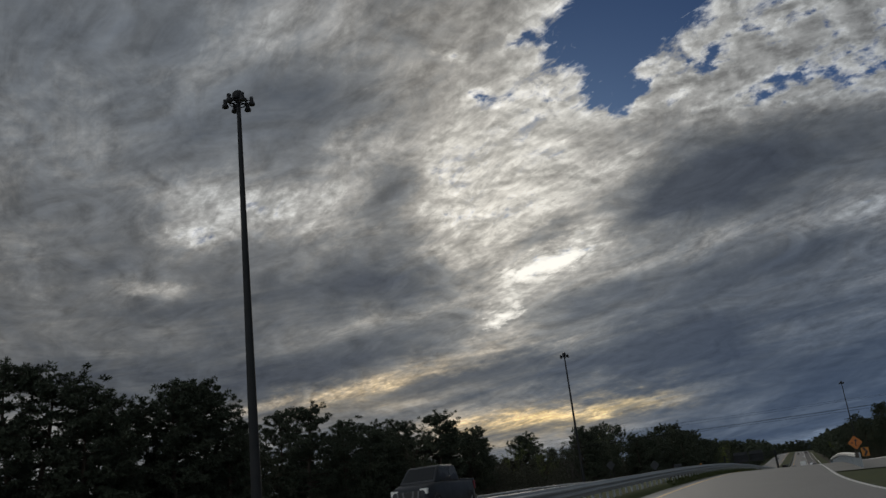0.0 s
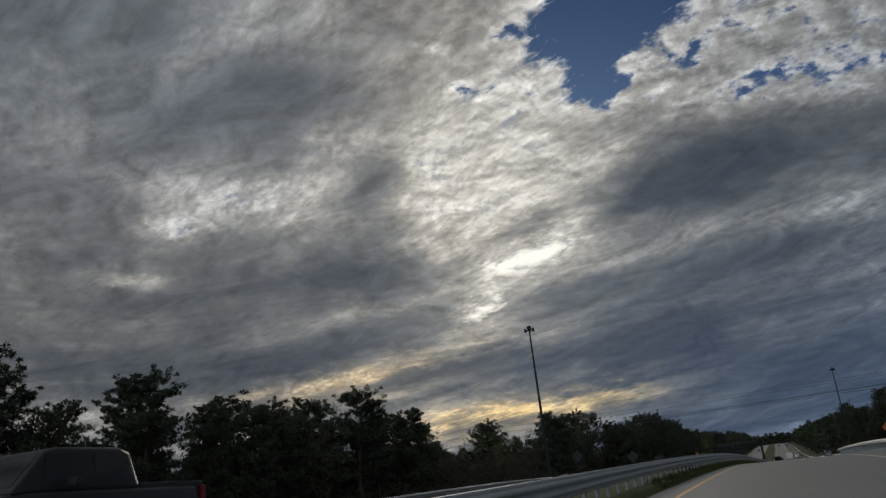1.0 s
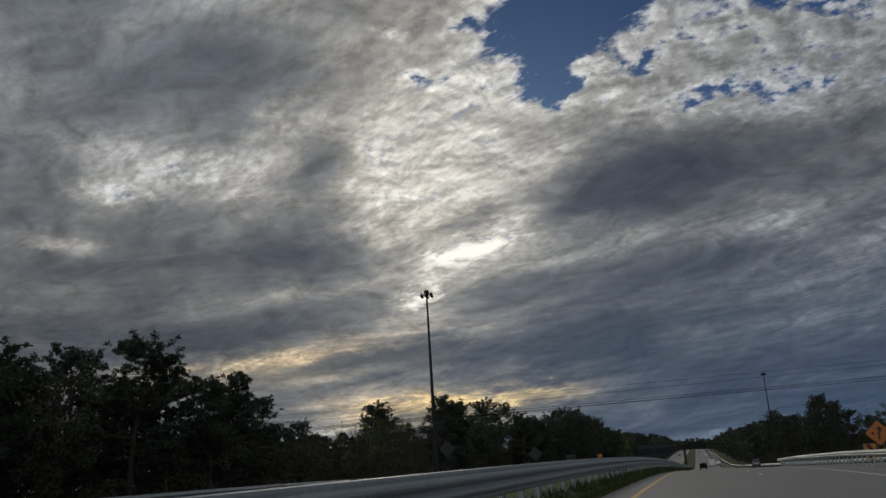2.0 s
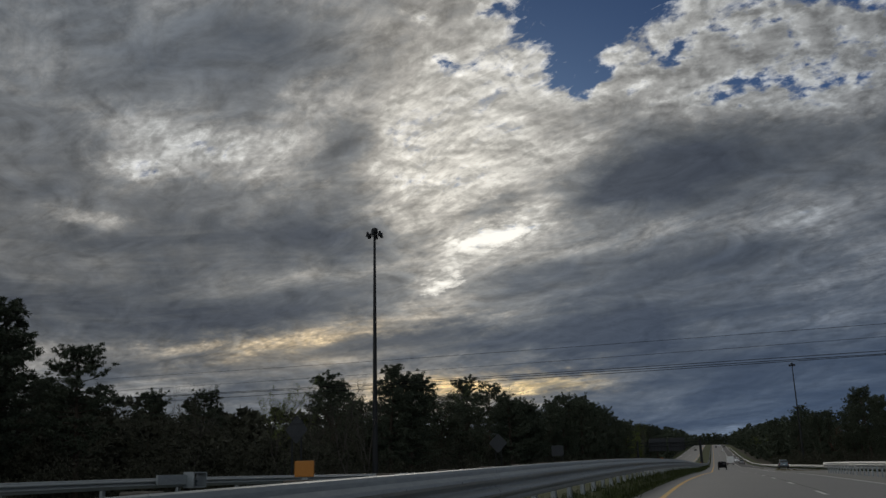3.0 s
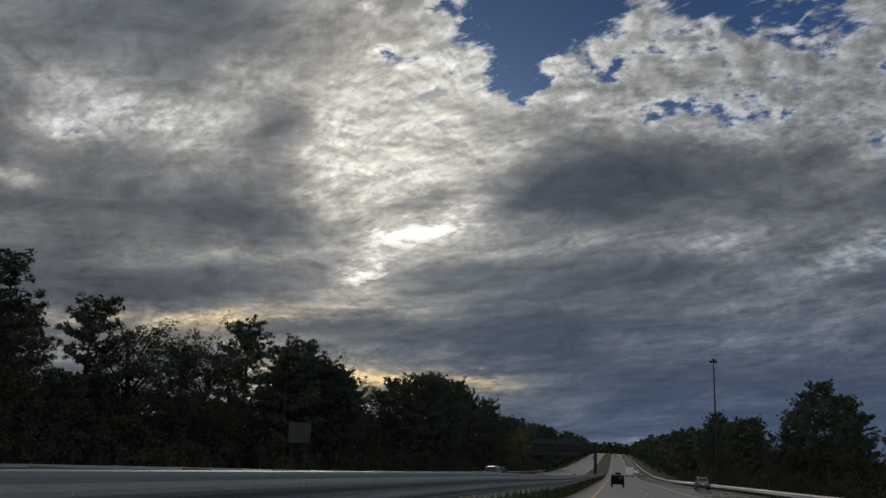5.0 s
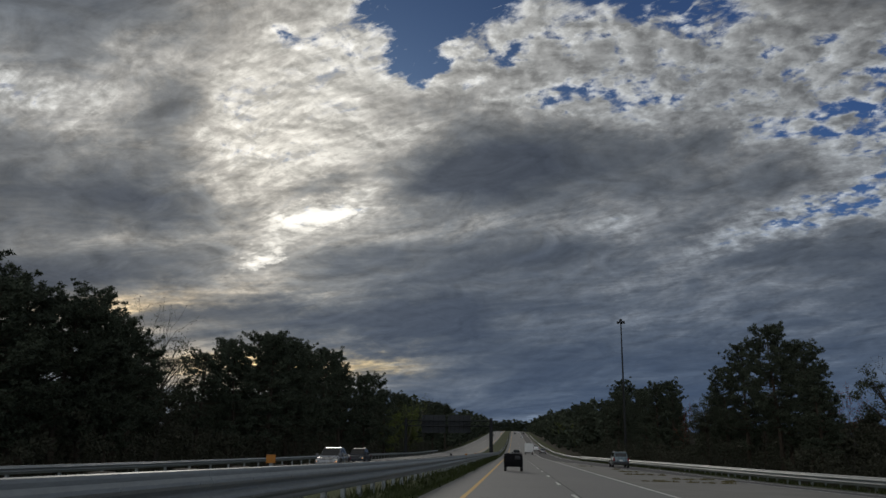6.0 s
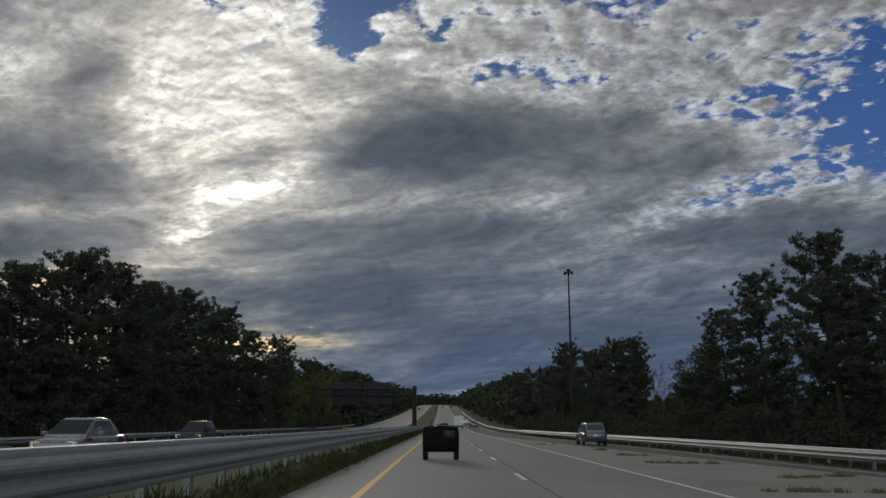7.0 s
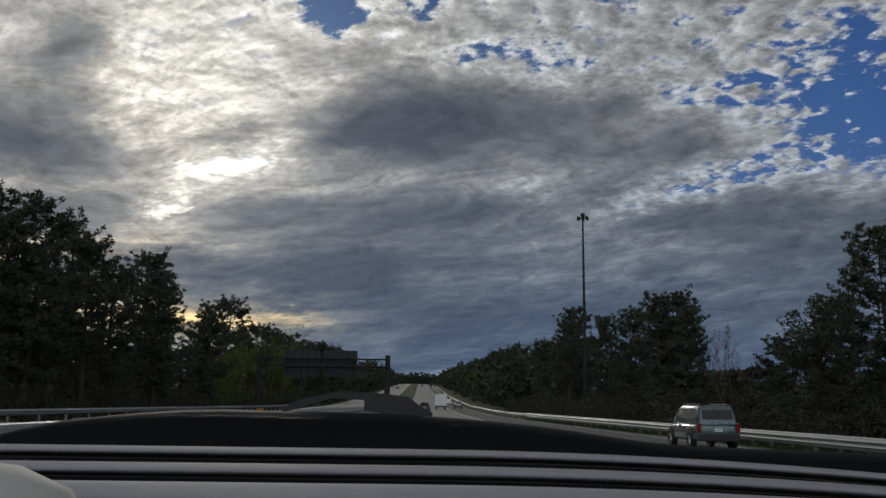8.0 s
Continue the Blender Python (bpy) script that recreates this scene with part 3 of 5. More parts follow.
def rail(label, ys, at, top, facing, group, spacing=1.905, wave=WAVE):
    """A corrugated steel beam on posts: at(y) its line, top(y) its upper edge, facing +1 to the right."""
    base = thing("guardrail", (at(ys[0]), ys[0], top(ys[0]) - 0.8), label, "guardrail", group)
    origin = base.matrix_basis.translation.copy()
    span, tall = 3.81 * 2, wave[0][1]
    n = max(1, round((ys[1] - ys[0]) / span))
    cuts = [ys[0] + (ys[1] - ys[0]) * i / n for i in range(n + 1)]
    for a, b in zip(cuts, cuts[1:]):
        verts, faces = [], []
        rows = [a - 0.16 + (b - a + 0.16) * i / 4 for i in range(5)]
        for j, y in enumerate(rows):
            lap = 0.004 if j == 0 else 0.0
            for d, h in wave:
                verts.append((at(y) + facing * (d + lap) - origin.x, y - origin.y, top(y) - tall + h - origin.z))
            for d, h in wave[::-1]:
                verts.append((at(y) + facing * (d + lap - 0.006) - origin.x, y - origin.y, top(y) - tall + h - origin.z))
        m = 2 * len(wave)
        for j in range(4):
            for i in range(m):
                k = (i + 1) % m
                faces.append((j * m + i, j * m + k, (j + 1) * m + k, (j + 1) * m + i))
        faces += [tuple(range(m))[::-1], tuple(range(4 * m, 5 * m))]
        me = mesh_of("beam", verts, faces, GALV, False)
        ob = new("beam", me)
        ob.parent = base
    bm = bmesh.new()
    box(bm, (-0.05, -0.075, -1.25), (0.05, 0.075, 0.0), 0.006, 1)
    post = bpy.data.meshes.new("post")
    bm.to_mesh(post)
    bm.free()
    post.materials.append(GALV)
    bm = bmesh.new()
    box(bm, (-0.1, -0.075, -0.34), (0.1, 0.075, 0.0), 0.008, 1)
    block = bpy.data.meshes.new("spacer_block")
    bm.to_mesh(block)
    bm.free()
    block.materials.append(OLD_WOOD)
    bm = bmesh.new()
    tube(bm, (-0.012, 0, 0), (0.012, 0, 0), 0.02, 0.014, 8)
    bolt = bpy.data.meshes.new("bolt")
    bm.to_mesh(bolt)
    bm.free()
    bolt.materials.append(GALV)
    y = ys[0] + 0.6
    while y < ys[1]:
        x, z = at(y), top(y)
        piece("post", post, base, (x - facing * 0.27 - origin.x, y - origin.y, z - 0.02 - origin.z))
        piece("spacer_block", block, base, (x - facing * 0.11 - origin.x, y - origin.y, z + 0.01 - origin.z), label="grey weathered wooden spacer block")
        if y - ys[0] < 420 and spacing < 3:
            for low in ((0.5,) if tall < 0.4 else (0.30, 0.70)):
                piece("bolt", bolt, base, (x + facing * (0.014 if tall < 0.4 else 0.075) - origin.x, y - origin.y, z - tall * low - origin.z))
        y += spacing
    return base


rail("galvanised corrugated guardrail along the grassy median", (-40, 412), near_rail_x, near_rail_top, 1, "guardrails", wave=DEEP)
rail("galvanised corrugated guardrail beyond the opposite carriageway", (-30, 420), lambda y: left_far_x(y) - 0.9,
     lambda y: road_z(y) + eased(y, ((-200, 1.02), (96, 1.08), (110, 0.92), (122, 0.74), (160, 0.80), (4000, 0.78))), 1, "guardrails", 3.81)
rail("galvanised corrugated guardrail outside the slip road", (150, 330), rail_right_x, lambda y: road_z(y) + fall(rail_right_x(y), y) + 0.74, -1, "guardrails", wave=DEEP)
rail("thin far guardrail along the climbing carriageway", (330.2, 900), rail_right_x, lambda y: road_z(y) + fall(rail_right_x(y), y) + 0.66, -1, "guardrails", 7.62)
rail("galvanised guardrail ending in the gore beside the ramp", (62, 170), lambda y: lane_x(y) + eased(y, ((0, 7.4), (60, 7.6), (110, 8.2), (172, 9.0))),
     lambda y: road_z(y) + eased(y, ((0, 0.85), (110, 0.75), (172, 0.8))), -1, "guardrails")
rail("thin far guardrail on the median's edge", (412.2, 900), near_rail_x, near_rail_top, 1, "guardrails", 7.62)


# ---------------------------------------------------------------- high masts, signs, gantry, cables
def high_mast(at, top, turn):
    ground = land_z(*at)
    mast = thing("high_mast_light", (*at, ground), "tall tapered steel highway mast with a ring of floodlights", "street light", "high mast lights", turn=turn)
    h = top - ground
    bm = bmesh.new()
    rings = []
    for i in range(13):
        z = h * i / 12
        r = 0.30 + (0.115 - 0.30) * (i / 12)
        rings.append([(r * math.cos(t), r * math.sin(t), z) for t in (2 * math.pi * k / 12 for k in range(12))])
    loft(bm, rings)
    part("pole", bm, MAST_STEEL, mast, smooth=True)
    bm = bmesh.new()
    tube(bm, (0, 0, -0.05), (0, 0, 0.06), 0.48, 0.48, 16)
    for k in range(8):
        t = 2 * math.pi * k / 8
        tube(bm, (0.4 * math.cos(t), 0.4 * math.sin(t), 0.06), (0.4 * math.cos(t), 0.4 * math.sin(t), 0.14), 0.03, 0.03, 6)
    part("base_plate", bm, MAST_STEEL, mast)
    bm = bmesh.new()
    dome = []
    for r, z in ((0.18, -0.40), (0.31, -0.36), (0.36, -0.14), (0.33, 0.08), (0.20, 0.19), (0.05, 0.22)):
        dome.append([(r * math.cos(t), r * math.sin(t), h + z) for t in (2 * math.pi * k / 14 for k in range(14))])
    loft(bm, dome)
    part("hood", bm, LAMP_BODY, mast, "dark domed hood over the winch head", True)
    bm = bmesh.new()
    n = 20
    for z in (-0.42, -0.62):
        for k in range(n):
            a, b = 2 * math.pi * k / n, 2 * math.pi * (k + 1) / n
            tube(bm, (0.50 * math.cos(a), 0.50 * math.sin(a), h + z), (0.50 * math.cos(b), 0.50 * math.sin(b), h + z), 0.04, 0.04, 6)
    for k in range(6):
        a = 2 * math.pi * k / 6
        tube(bm, (0.13 * math.cos(a), 0.13 * math.sin(a), h - 0.5), (0.50 * math.cos(a), 0.50 * math.sin(a), h - 0.5), 0.03, 0.03, 6)
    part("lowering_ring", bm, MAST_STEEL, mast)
    body = bmesh.new()
    rows = []
    for r, z in ((0.06, 0.16), (0.13, 0.14), (0.15, -0.02), (0.20, -0.08), (0.25, -0.24), (0.25, -0.30)):
        rows.append([(0.78 + 0.8 * r * math.cos(t), 0.8 * r * math.sin(t), 0.8 * z) for t in (2 * math.pi * k / 12 for k in range(12))])
    loft(body, rows)
    box(body, (0.685, -0.095, 0.08), (0.875, 0.095, 0.27), 0.025)
    tube(body, (0.48, 0, 0.04), (0.72, 0, 0.10), 0.03, 0.03, 6)
    me = bpy.data.meshes.new("floodlight")
    bmesh.ops.recalc_face_normals(body, faces=body.faces)
    body.to_mesh(me)
    body.free()
    me.materials.append(LAMP_BODY)
    glass = bmesh.new()
    tube(glass, (0.78, 0, -0.266), (0.78, 0, -0.243), 0.16, 0.19, 12)
    pane = bpy.data.meshes.new("lens")
    glass.to_mesh(pane)
    glass.free()
    pane.materials.append(LENS)
    for k in range(6):
        ob = piece("floodlight", me, mast, (0, 0, h - 0.55), (0, 0, 60 * k + 12))
        piece("lens", pane, ob, label="dull glass lens")


high_mast((-21.6, 37.9), 24.6, 10)
high_mast((-33.6, 159.4), 26.2, 25)
high_mast((23.5, 349.5), 29.2, 0)


def road_sign(name, at, centre_z, outline, label, backed, posts, turn=0.0, face=None):
    """A sheet-metal sign on posts; backed shows the bare rear to the road."""
    ground = land_z(*at)
    sign = thing(name, (*at, ground), label, "road sign", "road signs", turn=turn)
    z = centre_z - ground
    bm = bmesh.new()
    plate(bm, [(x, z + dz) for x, dz in outline], 0.006)
    part("panel", bm, SIGN_BACK if backed else face, sign)
    for x in posts:
        bm = bmesh.new()
        tall = z + max(dz for px, dz in outline if abs(px - x) < 1.2) * 0.75
        box(bm, (x - 0.03, 0.008, -0.3), (x + 0.03, 0.06, tall), 0.006)
        part("post", bm, MAST_STEEL if backed else OLD_WOOD, sign)
    bm = bmesh.new()
    w = max(abs(x) for x, dz in outline) * 0.62
    for dz in (-0.28, 0.28):
        box(bm, (-w, -0.03, z + dz - 0.025), (w, -0.002, z + dz + 0.025), 0.004)
    part("stiffener", bm, SIGN_BACK if backed else GALV, sign) if backed else bm.free()
    return sign, z


def diamond(half):
    r = half * 0.07
    return [
        (-r, half - r), (r, half - r), (half - r, r), (half - r, -r), (r, -half + r), (-r, -half + r), (-half + r, -r), (-half + r, r)]


road_sign("diamond_sign", (-19.3, 152.9), 3.3, diamond(0.86), "grey back of a diamond warning sign on two posts", True, (-0.25, 0.25), -4)
road_sign("diamond_sign", (-18.6, 112.65), 3.03, diamond(0.63), "grey back of a diamond warning sign beside trees", True, (-0.25, 0.25), -12)
road_sign("guide_sign", (-19.9, 186.7), 3.1, [(-0.75, -0.62), (0.75, -0.62), (0.75, 0.62), (-0.75, 0.62)], "grey back of a rectangular road sign on posts", True, (-0.45, 0.45), -3)
warn, wz = road_sign("diamond_sign", (10.4, 111.0), 1.95, diamond(0.80), "orange diamond warning sign with a black arrow", False, (-0.2, 0.2), 4, SIGN_ORANGE)
bm = bmesh.new()
plate(bm, [(-0.05, wz - 0.4), (0.06, wz - 0.4), (0.06, wz - 0.05), (0.16, wz + 0.1), (0.16, wz + 0.2), (0.28, wz + 0.2), (0.08, wz + 0.42), (-0.12, wz + 0.2), (0.02, wz + 0.2), (0.02, wz + 0.1), (-0.05, wz)], 0.004)
arrow = part("arrow", bm, SIGN_BLACK, warn, "black bent arrow")
arrow.location.y = -0.006
bm = bmesh.new()
plate(bm, [(-0.42, wz - 0.08), (-0.28, wz - 0.08), (-0.28, wz + 0.06), (-0.42, wz + 0.06)], 0.004)
part("arrow", bm, SIGN_BLACK, warn, "black square mark").location.y = -0.006
chev, cz = road_sign("chevron_sign", (12.0, 124.0), 0.95, [(-0.45, -0.55), (0.45, -0.55), (0.45, 0.55), (-0.45, 0.55)], "black and amber chevron panel on a post", False, (0.0,), 4, SIGN_YELLOW)
bm = bmesh.new()
plate(bm, [(-0.30, cz - 0.5), (0.02, cz - 0.5), (0.32, cz), (0.02, cz + 0.5), (-0.30, cz + 0.5), (0.0, cz)], 0.004)
part("chevron", bm, SIGN_BLACK, chev, "black chevron").location.y = -0.006


def marker(at, z0, height, label, rear=False, wide=0.08):
    """An amber end marker standing on the median."""
    ground = land_z(*at)
    m = thing("object_marker", (*at, ground), label, "road marker", "amber markers")
    bm = bmesh.new()
    box(bm, (-0.03, 0, -0.2), (0.03, 0.04, z0 - ground), 0.004)
    part("post", bm, GALV, m)
    bm = bmesh.new()
    box(bm, (-wide, -0.012, z0 - ground - 0.02), (wide, -0.002, z0 - ground + height), 0.01)
    part("panel", bm, SIGN_BLACK if rear else SIGN_YELLOW, m)


marker((-4.0, 129.6), 1.41, 0.12, "amber square object marker behind the median rail")
marker((-4.45, 85.0), 1.19, 0.115, "amber square object marker behind the median rail", wide=0.09)
marker((-3.3, 225.1), 1.14, 0.11, "amber square object marker behind the median rail")
marker((-4.0, 178.8), 1.33, 0.12, "amber square object marker behind the median rail")
marker((-3.65, 247.5), 1.08, 0.10, "amber square object marker behind the median rail")
marker((-4.6, 128.8), 1.36, 0.13, "dark rear of an object marker behind the median rail", True)
marker((-4.4, 225.6), 1.12, 0.12, "dark rear of an object marker behind the median rail", True)

# sign gantry over the opposite carriageway
GY = 352.0
gantry = thing("sign_gantry", (-4.9, GY, land_z(-4.9, GY)), "steel sign gantry over the opposite carriageway seen from behind", "gantry")
gz = gantry.location.z
for x, r in ((0.0, 0.42), (-18.6, 0.36)):
    bm = bmesh.new()
    foot = land_z(-4.9 + x, GY) - gz
    tube(bm, (x, 0, foot - 0.3), (x, 0, 8.1 - gz), r, r * 0.85, 16)
    part("column", bm, MAST_STEEL, gantry, smooth=False)
bm = bmesh.new()
for dy in (-0.5, 0.5):
    for dz in (6.4, 7.5):
        tube(bm, (0, dy, dz - gz), (-18.6, dy, dz - gz), 0.09, 0.09, 8)
    for k in range(12):
        a, b = -18.6 * k / 12, -18.6 * (k + 1) / 12
        tube(bm, (a, dy, (6.4, 7.5)[k % 2] - gz), (b, dy, (7.5, 6.4)[k % 2] - gz), 0.05, 0.05, 6)
part("truss", bm, MAST_STEEL, gantry)
for x0, x1 in ((-15.2, -10.0), (-9.4, -4.5)):
    bm = bmesh.new()
    box(bm, (x0, 0.78, 4.95 - gz), (x1, 0.84, 8.75 - gz), 0.01)
    panel = part("sign_panel", bm, SIGN_BACK, gantry, "grey rear of a large guide sign")
    for k in range(5):
        bm = bmesh.new()
        x = x0 + (x1 - x0) * (k + 0.5) / 5
        box(bm, (x - 0.06, 0.62, 4.85 - gz), (x + 0.06, 0.775, 8.85 - gz), 0.008)
        part("stiffener", bm, MAST_STEEL, panel)


def cable(a, b, r, sag, label):
    """A wire from a to b with a little sag."""
    bm = bmesh.new()
    rings = []
    way = (Vector(b) - Vector(a)).normalized()
    side = way.cross(Vector((0, 0, 1))).normalized()
    top = side.cross(way)
    for i in range(33):
        t = i / 32
        c = Vector(a).lerp(Vector(b), t) - Vector((0, 0, 4 * sag * t * (1 - t)))
        rings.append([c + side * r * math.cos(q) + top * r * math.sin(q) for q in (0, 1.257, 2.513, 3.770, 5.027)])
    loft(bm, rings)
    ob = part("overhead_cable", bm, CABLE, None, smooth=True)
    tagged(ob, label, "cable", "overhead cables")


def cable_row(y_left, z_left, y_right, z_right, r, label):
    """A wire known at x = -40 and x = 30, run on to poles out of sight."""
    ky, kz = (y_right - y_left) / 70, (z_right - z_left) / 70
    cable((-95, y_left - 55 * ky, z_left - 55 * kz + 0.9), (85, y_right + 55 * ky, z_right + 55 * kz + 0.9), r, 0.9, label)


cable_row(134.06, 6.89, 123.29, 6.20, 0.018, "thick black overhead power cable crossing the road")
cable_row(136.82, 7.25, 126.90, 6.79, 0.018, "thick black overhead power cable crossing the road")
cable_row(140.65, 7.23, 130.25, 7.01, 0.018, "thick black overhead power cable crossing the road")
cable_row(140.63, 8.35, 130.20, 8.04, 0.011, "thin grey overhead wire crossing the road")
cable_row(134.84, 8.63, 122.19, 7.57, 0.011, "thin grey overhead wire crossing the road")
for x, y in ((-95.0, 146.0), (85.0, 116.5)):
    pole = thing("utility_pole", (x, y, land_z(x, y)), "wooden utility pole carrying the overhead cables", "utility pole", "utility poles")
    bm = bmesh.new()
    tube(bm, (0, 0, -0.5), (0, 0, 11.6), 0.19, 0.13, 12)
    part("pole", bm, OLD_WOOD, pole)
    for z in (8.1, 10.4):
        bm = bmesh.new()
        box(bm, (-0.06, -5.2, z), (0.06, 5.2, z + 0.12), 0.01)
        part("crossarm", bm, OLD_WOOD, pole)


# crash cushion head where the far rail of the opposite carriageway ends
TX, TY = -18.3, 104.6
head = thing("rail_terminal", (TX, TY, land_z(TX, TY)), "boxed steel end terminal of a guardrail", "guardrail", "rail terminals")
hz = road_z(TY) + 1.08 - land_z(TX, TY)
bm = bmesh.new()
box(bm, (0.08, -2.4, hz - 0.34), (0.16, -0.8, hz - 0.02), 0.015)
part("feeder_chute", bm, GALV, head)
bm = bmesh.new()
for z in (hz - 0.46, hz + 0.02):
    box(bm, (0.02, -0.8, z), (0.42, 0.0, z + 0.04), 0.008)
box(bm, (0.02, -0.04, hz - 0.46), (0.42, 0.0, hz + 0.06), 0.008)
box(bm, (0.02, -0.82, hz - 0.46), (0.42, -0.74, hz + 0.06), 0.008)
part("impact_head", bm, GALV, head)
bm = bmesh.new()
box(bm, (-0.02, -0.5, -0.3), (0.10, -0.38, hz), 0.008)
part("post", bm, OLD_WOOD, head)


# ---------------------------------------------------------------- trees
def leaf_faces(rng, centres, radii, count, length, width, flat=1.0, spiky=0.55, fill=0.45):
    """Many small pointed blades filling soft clumps: vertex and face arrays."""
    c = np.repeat(np.asarray(centres, float), count, axis=0)
    r = np.repeat(np.asarray(radii, float), count)[:, None]
    n = len(c)
    d = rng.normal(size=(n, 3))
    d /= np.linalg.norm(d, axis=1)[:, None]
    p = c + d * r * rng.random((n, 1)) ** fill * np.array([1, 1, flat])
    axis = d * 0.9 + rng.normal(size=(n, 3)) * spiky
    axis /= np.linalg.norm(axis, axis=1)[:, None]
    side = np.cross(axis, rng.normal(size=(n, 3)))
    side /= np.linalg.norm(side, axis=1)[:, None] + 1e-9
    ln = length * (0.6 + 0.8 * rng.random((n, 1)))
    w = width * (0.6 + 0.8 * rng.random((n, 1)))
    v = np.stack([p - axis * ln * 0.4 + side * w, p - axis * ln * 0.4 - side * w, p + axis * ln * 0.6], 1).reshape(-1, 3)
    f = np.arange(3 * n).reshape(-1, 3)
    return v, f


def fast_mesh(name, v, f, material):
    me = bpy.data.meshes.new(name)
    me.vertices.add(len(v))
    me.vertices.foreach_set("co", np.asarray(v, np.float32).ravel())
    k = f.shape[1]
    me.loops.add(len(f) * k)
    me.loops.foreach_set("vertex_index", np.asarray(f, np.int32).ravel())
    me.polygons.add(len(f))
    me.polygons.foreach_set("loop_start", np.arange(0, len(f) * k, k, dtype=np.int32))
    me.update(calc_edges=True)
    me.materials.append(material)
    return me


class Wood:
    """Collects tapered limbs as one mesh."""

    def __init__(self):
        self.v, self.f = [], []

    def limb(self, points, radii, n=6):
        base = len(self.v)
        for i, (p, r) in enumerate(zip(points, radii)):
            a = Vector(points[min(i + 1, len(points) - 1)]) - Vector(points[max(i - 1, 0)])
            q = a.to_track_quat("Z", "Y")
            for k in range(n):
                t = 2 * math.pi * k / n
                self.v.append(Vector(p) + q @ Vector((r * math.cos(t), r * math.sin(t), 0)))
        for i in range(len(points) - 1):
            for k in range(n):
                m = (k + 1) % n
                self.f.append((base + i * n + k, base + i * n + m, base + (i + 1) * n + m, base + (i + 1) * n + k))

    def mesh(self, name, material):
        return mesh_of(name, self.v, self.f, material, True)


def pine(seed, full=1.0, bare=0.35, spread=1.0):
    """A twelve-metre pine: straight trunk, open tiers of limbs, round tufts of needles at the ends of their twigs."""
    rng = np.random.default_rng(seed)
    wood, centres, radii, inner = Wood(), [], [], []
    lean = rng.normal(size=2) * 0.02
    bend = rng.normal(size=2) * 0.012

    def stem(z):
        return Vector((lean[0] * z + bend[0] * z * math.sin(z * 0.5), lean[1] * z + bend[1] * z * math.cos(z * 0.4), z))

    zs = [-0.4, 0, 1, 2.5, 4, 6, 8, 9.5, 11, 11.6]
    wood.limb([stem(z) for z in zs], [0.24 * (1 - max(z, 0) / 12.3) + 0.015 for z in zs], 8)
    z = 12 * bare
    while z < 11.5:
        u = (z - 12 * bare) / (12 - 12 * bare)
        crown = min(1.0, (u + 0.16) * 2.5) ** 0.7 * max(0.02, 1 - u ** 2.4) ** 0.62
        turn = rng.random() * 6.283
        for k in range(int(rng.integers(2, 4))):
            if rng.random() > full:
                continue
            reach = spread * 2.35 * crown * (0.62 + 0.50 * rng.random()) + 0.22
            a = turn + 6.283 * k / 2.7 + rng.normal() * 0.5
            rise = 0.06 + 0.40 * u + rng.normal() * 0.20
            o = stem(z)
            tip = o + Vector((math.cos(a) * reach, math.sin(a) * reach, reach * rise))
            mid = o.lerp(tip, 0.5) + Vector((0, 0, -0.07 * reach))
            wood.limb([o, mid, tip], [0.050 * (1.2 - u), 0.030 * (1.1 - u) + 0.006, 0.006], 4)
            for j in range(int(reach * 1.5)):
                inner.append(o.lerp(tip, 0.15 + 0.5 * rng.random()) + Vector(rng.normal(size=3) * (0.14, 0.14, 0.08)))
            twigs = max(3, int(reach * 4.3))
            for j in range(twigs):
                s = 0.30 + 0.70 * (j + rng.random()) / twigs
                q = o.lerp(mid, s * 2) if s < 0.5 else mid.lerp(tip, s * 2 - 1)
                side = rng.choice((-1.0, 1.0)) * (0.4 + 0.8 * rng.random())
                out = Vector((math.cos(a + side), math.sin(a + side), 0.10 + 1.0 * rng.random()))
                end = q + out * (0.16 + 0.34 * rng.random()) * min(1.0, 0.5 + 0.4 * reach)
                if j % 2:
                    wood.limb([q, end], [0.010, 0.005], 3)
                centres.append(end)
                radii.append(0.16 + 0.13 * rng.random())
        z += (0.18 + 0.22 * rng.random()) * (1.1 - 0.50 * u)
    for zz in (11.75, 11.55, 11.3, 11.0):
        centres.append(stem(zz) + Vector(rng.normal(size=3) * 0.10))
        radii.append(0.24)
    v, f = leaf_faces(rng, centres, radii, 34, 0.165, 0.046, 0.80, 0.25, 0.42)
    vi, fi = leaf_faces(rng, inner, [0.26] * len(inner), 9, 0.26, 0.07, 0.7)
    v, f = np.concatenate([v, vi]), np.concatenate([f, fi + len(v)])
    return wood.mesh("trunk", BARK), fast_mesh("crown", v, f, NEEDLES)


